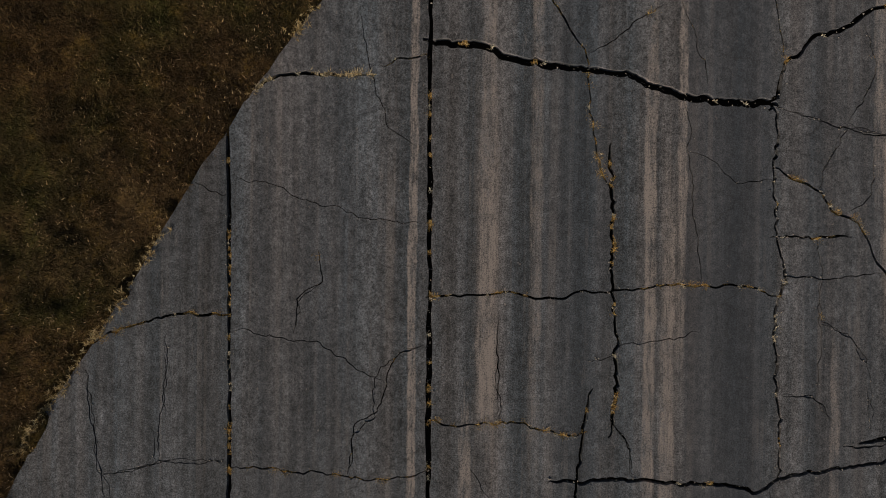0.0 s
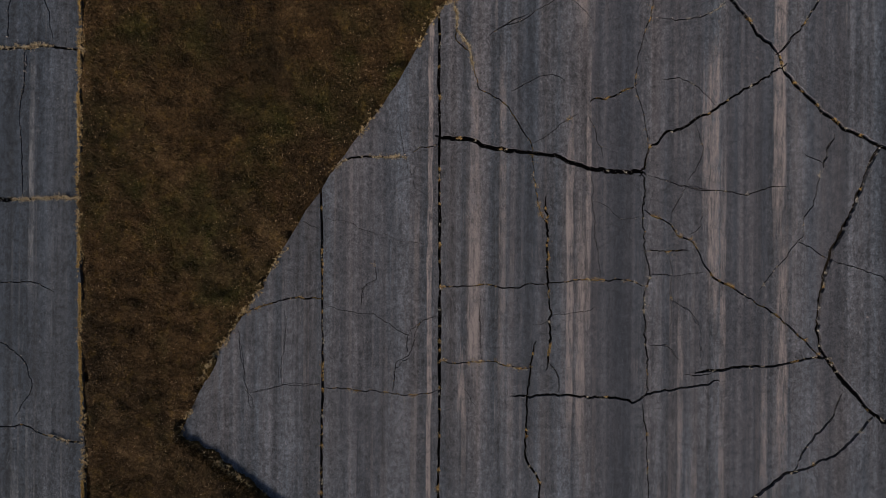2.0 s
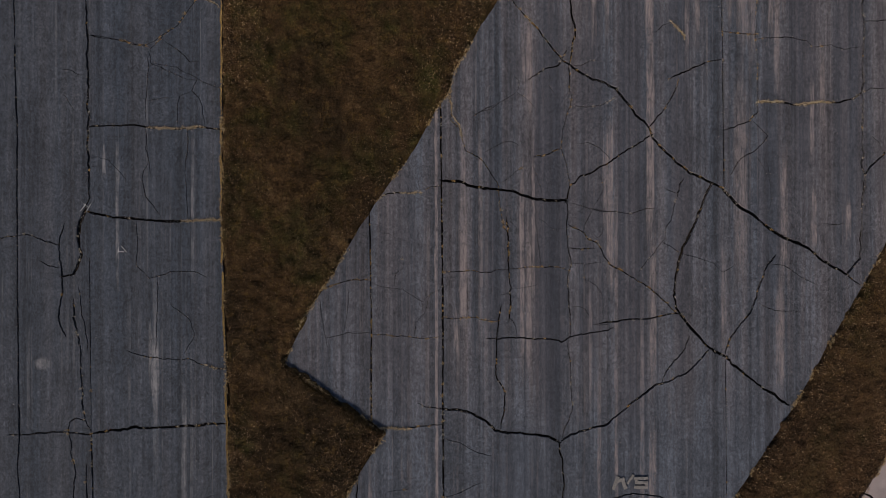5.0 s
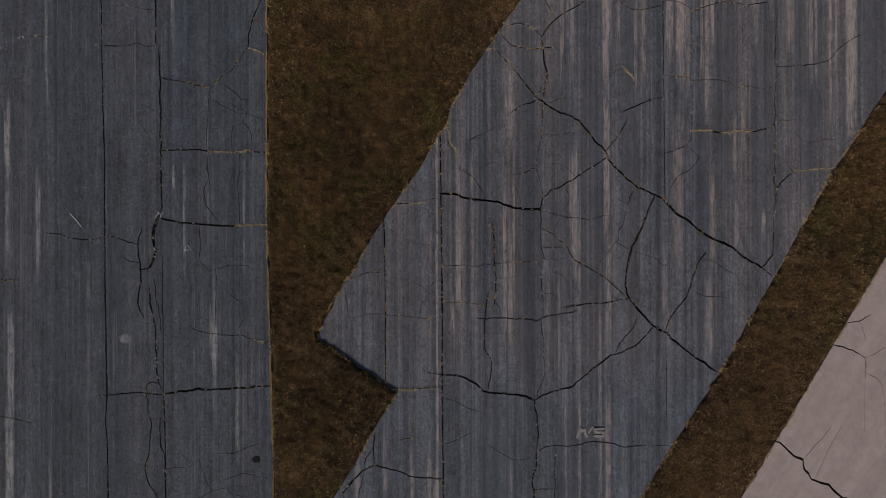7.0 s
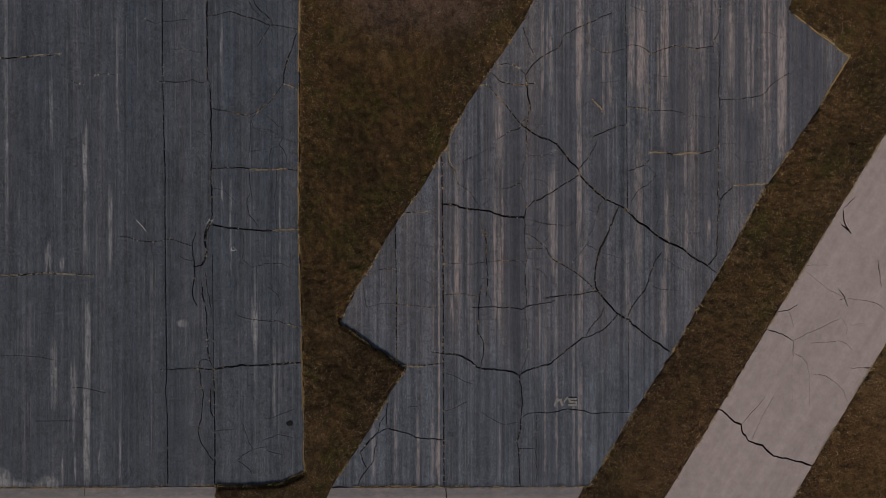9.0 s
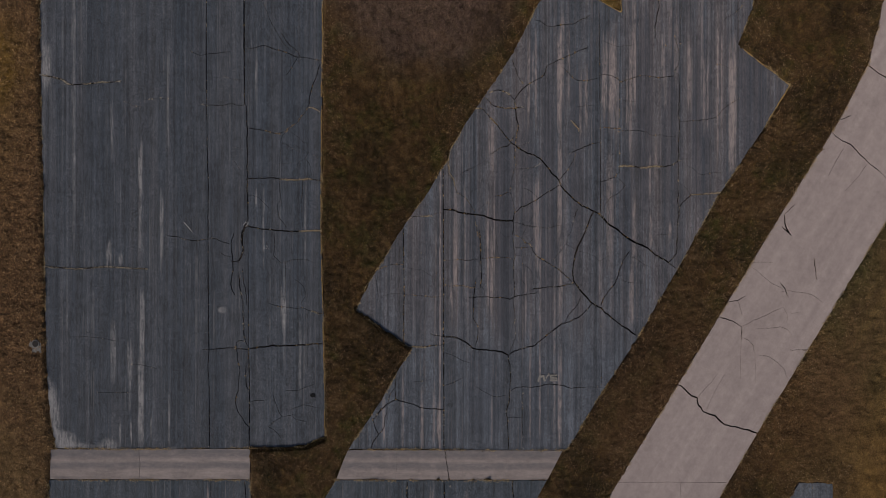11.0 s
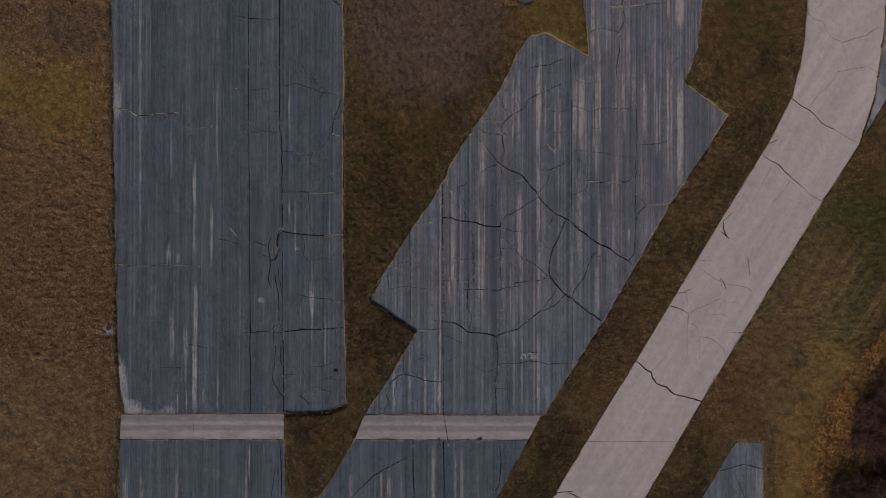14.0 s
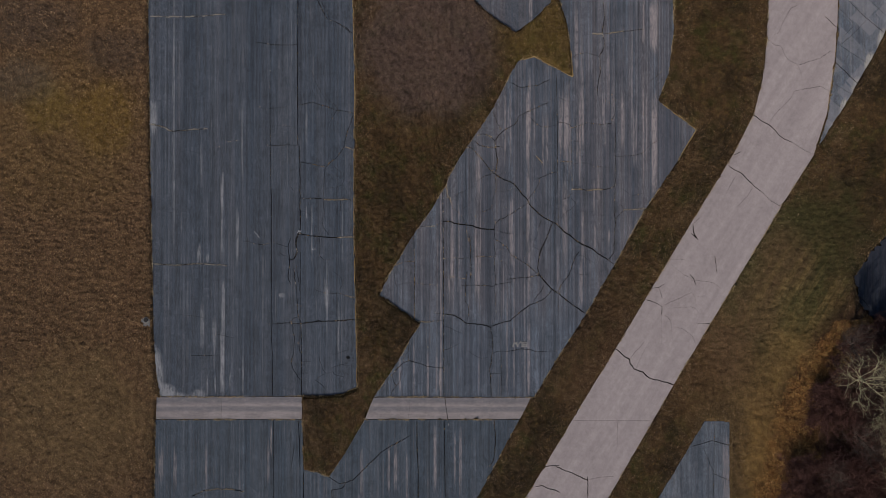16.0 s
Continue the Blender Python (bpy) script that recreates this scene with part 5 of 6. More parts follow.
def ribbon(width, points, seed):
    """Left and right rims of a crack of uneven width that thins out at its ends."""
    p = np.array(points, dtype=float)
    length = np.hypot(*(p[1:] - p[:-1]).T).sum()
    joint = length / (len(p) - 1) > 3.2
    near = np.abs(p).max(axis=0)
    step = 0.06 if near[0] < 12 and near[1] < 8 else 0.12 if near[0] < 22 and near[1] < 13 else 0.22
    line = ragged(points, step, 0.03 if joint else 0.11, seed, False)
    d = np.gradient(line, axis=0)
    side = np.stack([-d[:, 1], d[:, 0]], 1) / np.maximum(np.hypot(*d.T), 1e-6)[:, None]
    s = np.arange(len(line)) * step
    w = width * (0.52 + 0.55 * value_noise(s * 0.9, s * 0 + seed, 8) + 0.26 * value_noise(s * 6.5, s * 0 + seed, 9) + 0.24 * value_noise(s * 14.0, s * 0 + seed, 12))
    ends = np.minimum(np.arange(len(line)), np.arange(len(line))[::-1]) * step
    w = w * np.clip(0.35 + ends / 0.5, 0, 1) * 0.5
    skew = 0.3 * width * (value_noise(s * 9.0, s * 0 + seed, 10) - 0.5)
    return line, line + side * (w + skew)[:, None], line - side * (w - skew)[:, None]


def cut_once(name, rim, thin):
    """The triangles of a field that lie in none of its cracks."""
    verts = [Vector(v) for v in rim]
    faces = [list(range(len(rim)))]
    for k, (field, width, tufts, points) in enumerate(CRACKS):
        if field != name:
            continue
        line, left, right = ribbon(width * thin, points, k * 3.7)
        base, n = len(verts), len(line)
        verts += [Vector(v) for v in left] + [Vector(v) for v in right]
        for i in range(n - 1):
            quad = [base + i, base + i + 1, base + n + i + 1, base + n + i]
            a, b, c, d = (verts[j] for j in quad)
            area = (c - a).cross(d - b)
            faces.append(quad if area > 0 else quad[::-1])
    co, _, tris, _, _, owner = delaunay_2d_cdt(verts, [], faces, 1, 1e-4)
    keep = [t for t, o in zip(tris, owner) if 0 in o and len(o) == 1]
    return co, keep


def cut_field(name, edge_wobble):
    """Cuts a paved field along its cracks: the pieces that remain, as lists of triangles over shared points."""
    rim = ragged(OUTLINE[name], 0.35, edge_wobble, 11, True)
    if (rim[:, 0] * np.roll(rim[:, 1], -1) - rim[:, 1] * np.roll(rim[:, 0], -1)).sum() < 0:
        rim = rim[::-1]
    whole = abs((rim[:, 0] * np.roll(rim[:, 1], -1) - rim[:, 1] * np.roll(rim[:, 0], -1)).sum()) / 2
    for attempt in range(8):
        co, keep = cut_once(name, rim, 1.0 - 0.023 * attempt)
        left_over = sum(abs((co[b] - co[a]).cross(co[c] - co[a])) / 2 for a, b, c in keep)
        if left_over > 0.85 * whole:
            break
    by_edge = {}
    for k, t in enumerate(keep):
        for a, b in zip(t, [*t[1:], t[0]]):
            by_edge.setdefault((min(a, b), max(a, b)), []).append(k)
    lot = [-1] * len(keep)
    groups = []
    links = [[] for _ in keep]
    for ks in by_edge.values():
        if len(ks) == 2:
            links[ks[0]].append(ks[1])
            links[ks[1]].append(ks[0])
    for k in range(len(keep)):
        if lot[k] >= 0:
            continue
        lot[k], todo, mine = len(groups), [k], []
        while todo:
            j = todo.pop()
            mine.append(keep[j])
            for m in links[j]:
                if lot[m] < 0:
                    lot[m] = lot[k]
                    todo.append(m)
        groups.append(mine)
    return co, groups, rim


def slab_mesh(co, tris, top, tilt, material, depth=0.16):
    """One broken-off piece of pavement: its upper face and its rough sides."""
    index, verts = {}, []
    mid = np.mean([co[v][:] for t in tris for v in t], axis=0)
    for t in tris:
        for v in t:
            if v not in index:
                index[v] = len(verts)
                x, y = co[v]
                lift = max(-0.012, min(0.012, tilt[0] * (x - mid[0]) + tilt[1] * (y - mid[1])))
                verts.append((x, y, top + lift))
    faces = [tuple(index[v] for v in t) for t in tris]
    edges = {}
    for f in faces:
        for a, b in zip(f, (*f[1:], f[0])):
            edges[(a, b)] = True
    rims = [(a, b) for a, b in edges if (b, a) not in edges]
    low = {}
    for a, b in rims:
        for v in (a, b):
            if v not in low:
                low[v] = len(verts)
                verts.append((verts[v][0], verts[v][1], -depth))
    faces += [(b, a, low[a], low[b]) for a, b in rims]
    return mesh_from("slab", verts, faces, material)


def flat_fill(name, points, z, material):
    co, _, tris, _, _, _ = delaunay_2d_cdt([Vector(p) for p in points], [], [list(range(len(points)))], 1, 1e-5)
    return mesh_from(name, [(v.x, v.y, z) for v in co], tris, material)


FIELDS = {
    "west": ("runway", "long cracked dark grey asphalt strip with pale worn streaks", 0.05),
    "middle": ("taxiway", "cracked grey asphalt field with striped lanes and grassy joints", 0.06),
    "south": ("taxiway", "cracked grey asphalt apron south of the concrete bands", 0.04),
    "north": ("taxiway", "dark grey asphalt wedge bordered by brown grass", 0.05),
    "northeast": ("pavement", "patched blue-grey and whitish asphalt beside the concrete road", 0.12),
    "southeast": ("pavement", "small cracked blue-grey asphalt patch in the grass", 0.06),
    "east": ("pavement", "asphalt beside the bare wood, the wood's shade painted into its dark colour", 0.6),
    "road": ("road", "pale pinkish-grey concrete road curving past the runway, cracked", 0.03),
    "band_a": ("pavement", "pale concrete cross band between the asphalt strips", 0.03),
    "band_b": ("pavement", "pale concrete cross band between the asphalt strips", 0.03),
}
for x in (-30.2,):
    crack("band_a", 0.03, 0, (x, -19.0), (x + 0.1, -20.9), (x - 0.15, -23.0))
for x in (-5.1, 5.6):
    crack("band_b", 0.01, 0, (x, -19.0), (x + 0.1, -20.9), (x - 0.05, -23.0))
crack("band_a", 0.05, 0, (-16.6, -20.9), (-16.9, -21.6), (-17.3, -22.2))
crack("band_b", 0.08, 0, (-0.35, -19.0), (-0.1, -20.6), (0.0, -21.2), (0.2, -23.0))
RIMS = {}
rng = random.Random(5)
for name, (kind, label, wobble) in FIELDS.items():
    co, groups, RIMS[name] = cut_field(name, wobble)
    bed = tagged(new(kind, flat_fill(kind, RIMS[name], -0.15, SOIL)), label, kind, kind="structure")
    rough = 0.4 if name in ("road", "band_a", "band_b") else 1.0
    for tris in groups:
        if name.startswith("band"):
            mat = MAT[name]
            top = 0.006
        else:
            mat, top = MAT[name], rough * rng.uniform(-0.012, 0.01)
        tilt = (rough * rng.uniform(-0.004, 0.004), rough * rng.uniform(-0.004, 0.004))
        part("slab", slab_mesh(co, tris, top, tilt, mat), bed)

# ---- the meadow: one sheet of ground to the horizon, sunk under the paving ----


def paving_distance(x, y):
    """Metres from the rim of the nearest paving; negative on the paving."""
    best = np.full(x.shape, 1e9)
    inside = np.zeros(x.shape, dtype=bool)
    for points in OUTLINE.values():
        p = np.array(points)
        within = np.zeros(x.shape, dtype=bool)
        for a, b in zip(p, np.roll(p, -1, axis=0)):
            d = b - a
            t = np.clip(((x - a[0]) * d[0] + (y - a[1]) * d[1]) / (d @ d), 0, 1)
            best = np.minimum(best, np.hypot(x - a[0] - t * d[0], y - a[1] - t * d[1]))
            if a[1] != b[1]:
                hit = ((a[1] > y) != (b[1] > y)) & (x < d[0] * (y - a[1]) / d[1] + a[0])
                within ^= hit
        inside |= within
    return np.where(inside, -best, best)


def creep(x, y, d):
    """The same distance with the turf creeping unevenly over the rim."""
    return d + 0.26 * (value_noise(x * 3.3, y * 3.3, 4) - 0.5) + 0.26 * (value_noise(x * 1.1, y * 1.1, 5) - 0.5)


def ground_height(x, y, d):
    """The turf's height, raised to the rim of the paving on its two sunny sides."""
    g = 0.0 + 0.13 * value_noise(x * 2.4, y * 2.4, 1) + np.clip((-37.0 - x) / 4.0, 0, 1) * 0.13 * value_noise(x * 3.3, y * 2.5, 9) ** 2 + 0.10 * value_noise(x * 0.6, y * 0.6, 2) + 0.06 * value_noise(x * 4.6, y * 4.6, 3) ** 1.5 + 0.06 * value_noise(x * 8.7, y * 8.7, 13)
    bank = 0.0
    for (ax, ay), (bx, by) in (((-3.85, -9.40), (-9.0, -5.80)), ((-19.1, -19.42), (-14.1, -19.2)), ((-14.1, -19.2), (-12.1, -18.35))):
        k = np.clip(((x - ax) * (bx - ax) + (y - ay) * (by - ay)) / ((bx - ax) ** 2 + (by - ay) ** 2), 0, 1)
        away = (x - ax - k * (bx - ax)) ** 2 + (y - ay - k * (by - ay)) ** 2
        bank = np.maximum(bank, np.exp(-away / 0.12))
    t = np.clip((creep(x, y, d) + 0.10 + 0.18 * bank) / 0.30, 0, 1)
    t = t * t * (3 - 2 * t)
    return -0.20 * (1 - t) + (g * (1 - 0.6 * bank) + 0.03 * bank) * t


def axis(lo, near_lo, near_hi, hi, far):
    """Steps of 12 cm in the middle, 25 cm round it, and ever wider ones to the horizon."""
    out = np.array(far)
    return np.concatenate([lo - out[::-1], np.arange(lo, near_lo - 0.1, 0.25), np.arange(near_lo, near_hi - 0.05, 0.12), np.arange(near_hi, hi + 0.1, 0.25), hi + out])


FAR = (2, 5, 10, 20, 45, 100, 250, 600, 1500)
gx, gy = axis(-64, -20, 4, 72, FAR), axis(-42, -13, 14, 44, FAR)
X, Y = np.meshgrid(gx, gy)
D = paving_distance(X.ravel(), Y.ravel())
Z = ground_height(X.ravel(), Y.ravel(), D)
nx, ny = len(gx), len(gy)
verts = np.stack([X.ravel(), Y.ravel(), Z], 1)
i, j = np.meshgrid(np.arange(nx - 1), np.arange(ny - 1))
a = (j * nx + i).ravel()
quads = np.stack([a, a + 1, a + nx + 1, a + nx], 1)
me = bpy.data.meshes.new("ground")
me.vertices.add(len(verts))
me.vertices.foreach_set("co", verts.astype(np.float32).ravel())
me.loops.add(quads.size)
me.loops.foreach_set("vertex_index", quads.astype(np.int32).ravel())
me.polygons.add(len(quads))
me.polygons.foreach_set("loop_start", np.arange(0, quads.size, 4, dtype=np.int32))
me.polygons.foreach_set("use_smooth", np.ones(len(quads), dtype=bool))
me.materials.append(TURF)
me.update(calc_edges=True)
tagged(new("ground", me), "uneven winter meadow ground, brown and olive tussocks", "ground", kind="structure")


# ---- grass ----
R = np.random.RandomState(3)


def blade_points(x, y, z, length, width, lean, heading=None):
    """One bent-over triangle a blade."""
    n = len(x)
    h = R.uniform(0, math.tau, n) if heading is None else heading
    low = np.stack([x, y, z], 1)
    across = np.stack([-np.sin(h), np.cos(h), np.zeros(n)], 1) * (width / 2)[:, None]
    tip = low + np.stack([np.cos(h) * np.sin(lean), np.sin(h) * np.sin(lean), np.cos(lean)], 1) * length[:, None]
    return np.stack([low - across, low + across, tip], 1)


def meadow(x0, x1, y0, y1, count, lengths, widths, hole=None):
    n = int((x1 - x0) * (y1 - y0) * count)
    x, y = R.uniform(x0, x1, n), R.uniform(y0, y1, n)
    if hole is not None:
        ok = ~((x > hole[0]) & (x < hole[1]) & (y > hole[2]) & (y < hole[3]))
        x, y = x[ok], y[ok]
    d = paving_distance(x, y)
    clump = value_noise(x * 3.1, y * 3.1, 21) * 0.6 + value_noise(x * 0.8, y * 0.8, 22) * 0.4
    ok = (creep(x, y, d) > -0.02) & (R.uniform(0, 1, len(x)) < clump * 1.5)
    x, y, d, clump = x[ok], y[ok], d[ok], clump[ok]
    n = len(x)
    size = R.uniform(*lengths, n) * (0.6 + 0.7 * clump)
    return blade_points(x, y, ground_height(x, y, d) - 0.01, size, R.uniform(*widths, n), R.uniform(0.3, 1.35, n))


NEAR = (-22, 23, -13, 14)
near_blades = meadow(*NEAR, 1000, (0.04, 0.14), (0.010, 0.022))
far_blades = meadow(-64, 66, -40, 42, 75, (0.12, 0.28), (0.025, 0.052), NEAR)
tagged(new("meadow_grass", triangles("meadow_grass", np.concatenate([near_blades, far_blades]), GRASS)),
       "matted brown and olive winter grass over the meadow", "grass", kind="stuff")

# stiff tussocks on the rough field
n = 30000
x, y = R.uniform(-64, -39, n), R.uniform(-40, 42, n)
d = paving_distance(x, y)
ok = (d > 0.25) & (R.uniform(0.15, 0.75, len(x)) < value_noise(x * 0.9, y * 0.35, 24))
x, y, d = np.repeat(x[ok], 6), np.repeat(y[ok], 6), np.repeat(d[ok], 6)
n = len(x)
x, y = x + R.normal(0, 0.06, n), y + R.normal(0, 0.06, n)
tagged(new("field_tussocks", triangles("field_tussocks", blade_points(x, y, ground_height(x, y, d) - 0.02, R.uniform(0.10, 0.20, n), R.uniform(0.04, 0.085, n), R.uniform(0.5, 1.3, n)), TUSSOCK)),
       "stiff tan tussocks over the rough brown field", "grass", kind="stuff")

# taller grass on the two banks that shade the paving behind them
bank_blades = []
for (ax, ay), (bx, by) in (((-3.9, -9.48), (-9.1, -5.88)), ((-19.1, -19.45), (-14.0, -19.22)), ((-14.0, -19.22), (-12.0, -18.35))):
    k, n = R.uniform(0, 1, 5000), 5000
    x, y = ax + (bx - ax) * k + R.normal(0, 0.07, n), ay + (by - ay) * k + R.normal(0, 0.07, n) - 0.06
    d = paving_distance(x, y)
    ok = d > -0.04
    x, y, d = x[ok], y[ok], d[ok]
    n = len(x)
    bank_blades.append(blade_points(x, y, np.maximum(ground_height(x, y, d), 0.0), R.uniform(0.05, 0.15, n), R.uniform(0.015, 0.035, n), R.uniform(0.1, 0.8, n)))
tagged(new("bank_grass", triangles("bank_grass", np.concatenate(bank_blades), GRASS)),
       "taller brown grass on the banks beside the asphalt corners", "grass", kind="stuff")

# coarser, paler stubble on the verges
n = 2000000
x, y = R.uniform(-50, 62, n), R.uniform(-38, 40, n)
ok = R.uniform(0.08, 0.65, n) < value_noise(x * 2.7, y * 2.7, 23)
x, y = x[ok], y[ok]
d = paving_distance(x, y)
ok = (creep(x, y, d) > -0.03) & (d < 2.6) & (R.uniform(0, 1, len(x)) < 0.35 + 0.65 * np.exp(-d / 0.8))
x, y, d = x[ok], y[ok], d[ok]
n = len(x)
tagged(new("verge_stubble", triangles("verge_stubble", blade_points(x, y, ground_height(x, y, d), R.uniform(0.04, 0.11, n), R.uniform(0.014, 0.04, n) * np.where((np.abs(x) < 14) & (np.abs(y) < 9), 0.8, 1.9), R.uniform(0.5, 1.5, n)), STUBBLE)),
       "pale broken grass stubble on the verges", "grass", kind="stuff")


def along(line, density, spread, seed):
    """Random places along a line."""
    d = np.hypot(*(line[1:] - line[:-1]).T)
    run = np.concatenate([[0], np.cumsum(d)])
    n = R.poisson(run[-1] * density)
    s = R.uniform(0, run[-1], n)
    gate = value_noise(s * 1.1, s * 0 + seed, 31)
    s = s[R.uniform(0.1, 0.7, n) < gate]
    x, y = np.interp(s, run, line[:, 0]), np.interp(s, run, line[:, 1])
    return x + R.normal(0, spread, len(s)), y + R.normal(0, spread, len(s))


def tuft_blades(x, y, z, size, count, stout=1.0):
    """Little star-shaped tufts, count blades each."""
    n = len(x) * count
    s = np.repeat(size, count)
    bx, by = np.repeat(x, count) + R.normal(0, 0.012, n) , np.repeat(y, count) + R.normal(0, 0.012, n)
    return blade_points(bx, by, np.broadcast_to(z, n), s * R.uniform(0.5, 1.2, n), R.uniform(0.006, 0.013, n) * stout, R.uniform(0.4, 1.45, n))


crack_tufts, dry_tufts, row_tufts = [], [], []
for k, (field, width, tufts, points) in enumerate(CRACKS):
    if tufts <= 0:
        continue
    line, left, right = ribbon(width, points, k * 3.7)
    if tufts < 2:
        # single golden clumps, each of a few small tufts
        x, y = along(line, tufts * (8.0 if tufts > 0.45 and max(abs(points[0][0]), abs(points[0][1])) < 9 else 4.0), 0.012 + width * 0.15, k)
        each = 6
        size = np.repeat(0.04 + 0.09 * R.uniform(0, 1, len(x)) ** 1.6, each)
        x, y = np.repeat(x, each) + R.normal(0, 0.035, each * len(x)), np.repeat(y, each) + R.normal(0, 0.022, each * len(x))
    else:
        # a close row of grass along the whole crack
        x, y = along(line, tufts * 13.0, 0.012 + width * 0.16, k)
        size = 0.06 + 0.11 * R.uniform(0, 1, len(x)) ** 1.5
    row = field == "west" and points[0][0] < -22
    (dry_tufts if row else row_tufts if tufts >= 2 else crack_tufts).append(tuft_blades(x, y, 0.0 if tufts >= 2 else -0.03, size, 11, 1.35 if tufts >= 2 else 1.0))
# bleached bundles that bridge the open joints here and there
for k, (field, width, tufts, points) in enumerate(CRACKS):
    if width < (0.028 if max(abs(points[0][0]), abs(points[-1][0])) < 13 else 0.09) or field == "road":
        continue
    line, left, right = ribbon(width, points, k * 3.7)
    x, y = along(line, 1.1, 0.012, k + 900)
    x, y = np.repeat(x, 3) + R.normal(0, 0.025, 3 * len(x)), np.repeat(y, 3) + R.normal(0, 0.025, 3 * len(x))
    dry_tufts.append(tuft_blades(x, y, -0.015, (0.03 + 0.09 * R.uniform(0, 1, len(x)) ** 1.6) * np.where((np.abs(x) < 13) & (np.abs(y) < 8), 1.0, 1.45), 9))
tagged(new("crack_grass", triangles("crack_grass", np.concatenate(crack_tufts), PALE_STRAW)),
       "pale straw-coloured grass tufts growing in pavement cracks", "grass", kind="stuff")

tagged(new("row_grass", triangles("row_grass", np.concatenate(row_tufts), ROW_STRAW)),
       "straw-coloured grass rows standing along grown-over cracks", "grass", kind="stuff")

tagged(new("bleached_grass", triangles("bleached_grass", np.concatenate(dry_tufts), DRY)),
       "bleached pale grass bundles in the pavement's cracks and joints", "grass", kind="stuff")

fringe = []
for name, rim in RIMS.items():
    if name.startswith("band"):
        continue
    line = np.vstack([rim, rim[:1]])
    x, y = along(line, 26.0 if name in ("west", "middle") else 12.0, 0.05, 77)
    ok = (np.abs(x) < 66) & (np.abs(y) < 44)
    x, y = x[ok], y[ok]
    fringe.append(tuft_blades(x, y, -0.03, R.uniform(0.05, 0.15, len(x)), 9))
tagged(new("edge_grass", triangles("edge_grass", np.concatenate(fringe), GRASS)),
       "dry grass hanging over the pavement edges", "grass", kind="stuff")

# loose crumbs of asphalt and stone in and beside the open cracks
crumbs = []
for k, (field, width, tufts, points) in enumerate(CRACKS):
    if field == "road" or field.startswith("band"):
        continue
    line, left, right = ribbon(width, points, k * 3.7)
    x, y = along(line, 15.0 + 40 * width, width * 0.5 + 0.016, k + 500)
    r = R.uniform(0.007, 0.026, len(x)) * np.where((np.abs(x) < 13) & (np.abs(y) < 8), 1.0, 1.7)
    low = np.stack([x, y, np.where(R.uniform(0, 1, len(x)) < 0.5, 0.004, -0.05)], 1)
    corner = [low + np.stack([np.cos(w), np.sin(w), 0 * w], 1) * r[:, None] for w in (R.uniform(0, 6.28, len(x)) + q for q in (0.0, 2.1, 4.2))]
    tip = low + np.stack([r * 0.2, r * 0.1, r * 1.1], 1)
    crumbs += [np.stack([corner[0], corner[1], tip], 1), np.stack([corner[1], corner[2], tip], 1), np.stack([corner[2], corner[0], tip], 1)]
tagged(new("rubble", triangles("rubble", np.concatenate(crumbs), CRUMB)), "pale crumbs of stone along the pavement cracks", "rubble", kind="stuff")

# golden clumps that lean over the edges here and there
clumps = []
for name in ("west", "middle", "road", "south"):
    rim = RIMS[name]
    x, y = along(np.vstack([rim, rim[:1]]), 40.0, 0.06, 91)
    ok = (np.abs(x) < 60) & (np.abs(y) < 40) & (value_noise(x * 0.9, y * 0.9, 44) > 0.45)
    x, y = x[ok], y[ok]
    z = np.maximum(ground_height(x, y, paving_distance(x, y)), 0.0) + 0.02
    clumps.append(tuft_blades(x, y, np.repeat(z, 12), R.uniform(0.05, 0.15, len(x)), 12))
tagged(new("golden_clumps", triangles("golden_clumps", np.concatenate(clumps), STRAW)),
       "golden dry grass clumps leaning over pavement edges", "grass", kind="stuff")

# straw-yellow lip along the runway's east edge and the edges that face the sun
lips = []
for name, lo, hi in (("west", (-13.5, -19), (-10.5, 44)), ("middle", (10, 20), (17.5, 27)), ("middle", (26, 13), (36.5, 20)), ("southeast", (37.7, -36), (39.5, -21.5))):
    rim = RIMS[name]
    ok = (rim[:, 0] > lo[0]) & (rim[:, 0] < hi[0]) & (rim[:, 1] > lo[1]) & (rim[:, 1] < hi[1])
    line = rim[ok]
    if len(line) < 2:
        continue
    x, y = along(line, 150.0, 0.014, 78)
    slope_x = paving_distance(x + 0.05, y) - paving_distance(x - 0.05, y)
    slope_y = paving_distance(x, y + 0.05) - paving_distance(x, y - 0.05)
    x, y = x - 0.45 * slope_x, y - 0.45 * slope_y
    lips.append(tuft_blades(x, y, 0.01, R.uniform(0.03, 0.10, len(x)), 8, 1.5))
tagged(new("straw_lip", triangles("straw_lip", np.concatenate(lips), LIP)),
       "bright straw-yellow grass lip along the asphalt edge", "grass", kind="stuff")

# ---- the wood in the south-east ----


def tube(verts, faces, a, b, ra, rb, sides):
    axis_ = (b - a)
    if axis_.length < 1e-5:
        return
    q = axis_.to_track_quat("Z", "Y")
    base = len(verts)
    for p, r in ((a, ra), (b, rb)):
        for k in range(sides):
            w = math.tau * k / sides
            verts.append(tuple(p + q @ Vector((math.cos(w) * r, math.sin(w) * r, 0))))
    for k in range(sides):
        m = (k + 1) % sides
        faces.append((base + k, base + m, base + sides + m, base + sides + k))


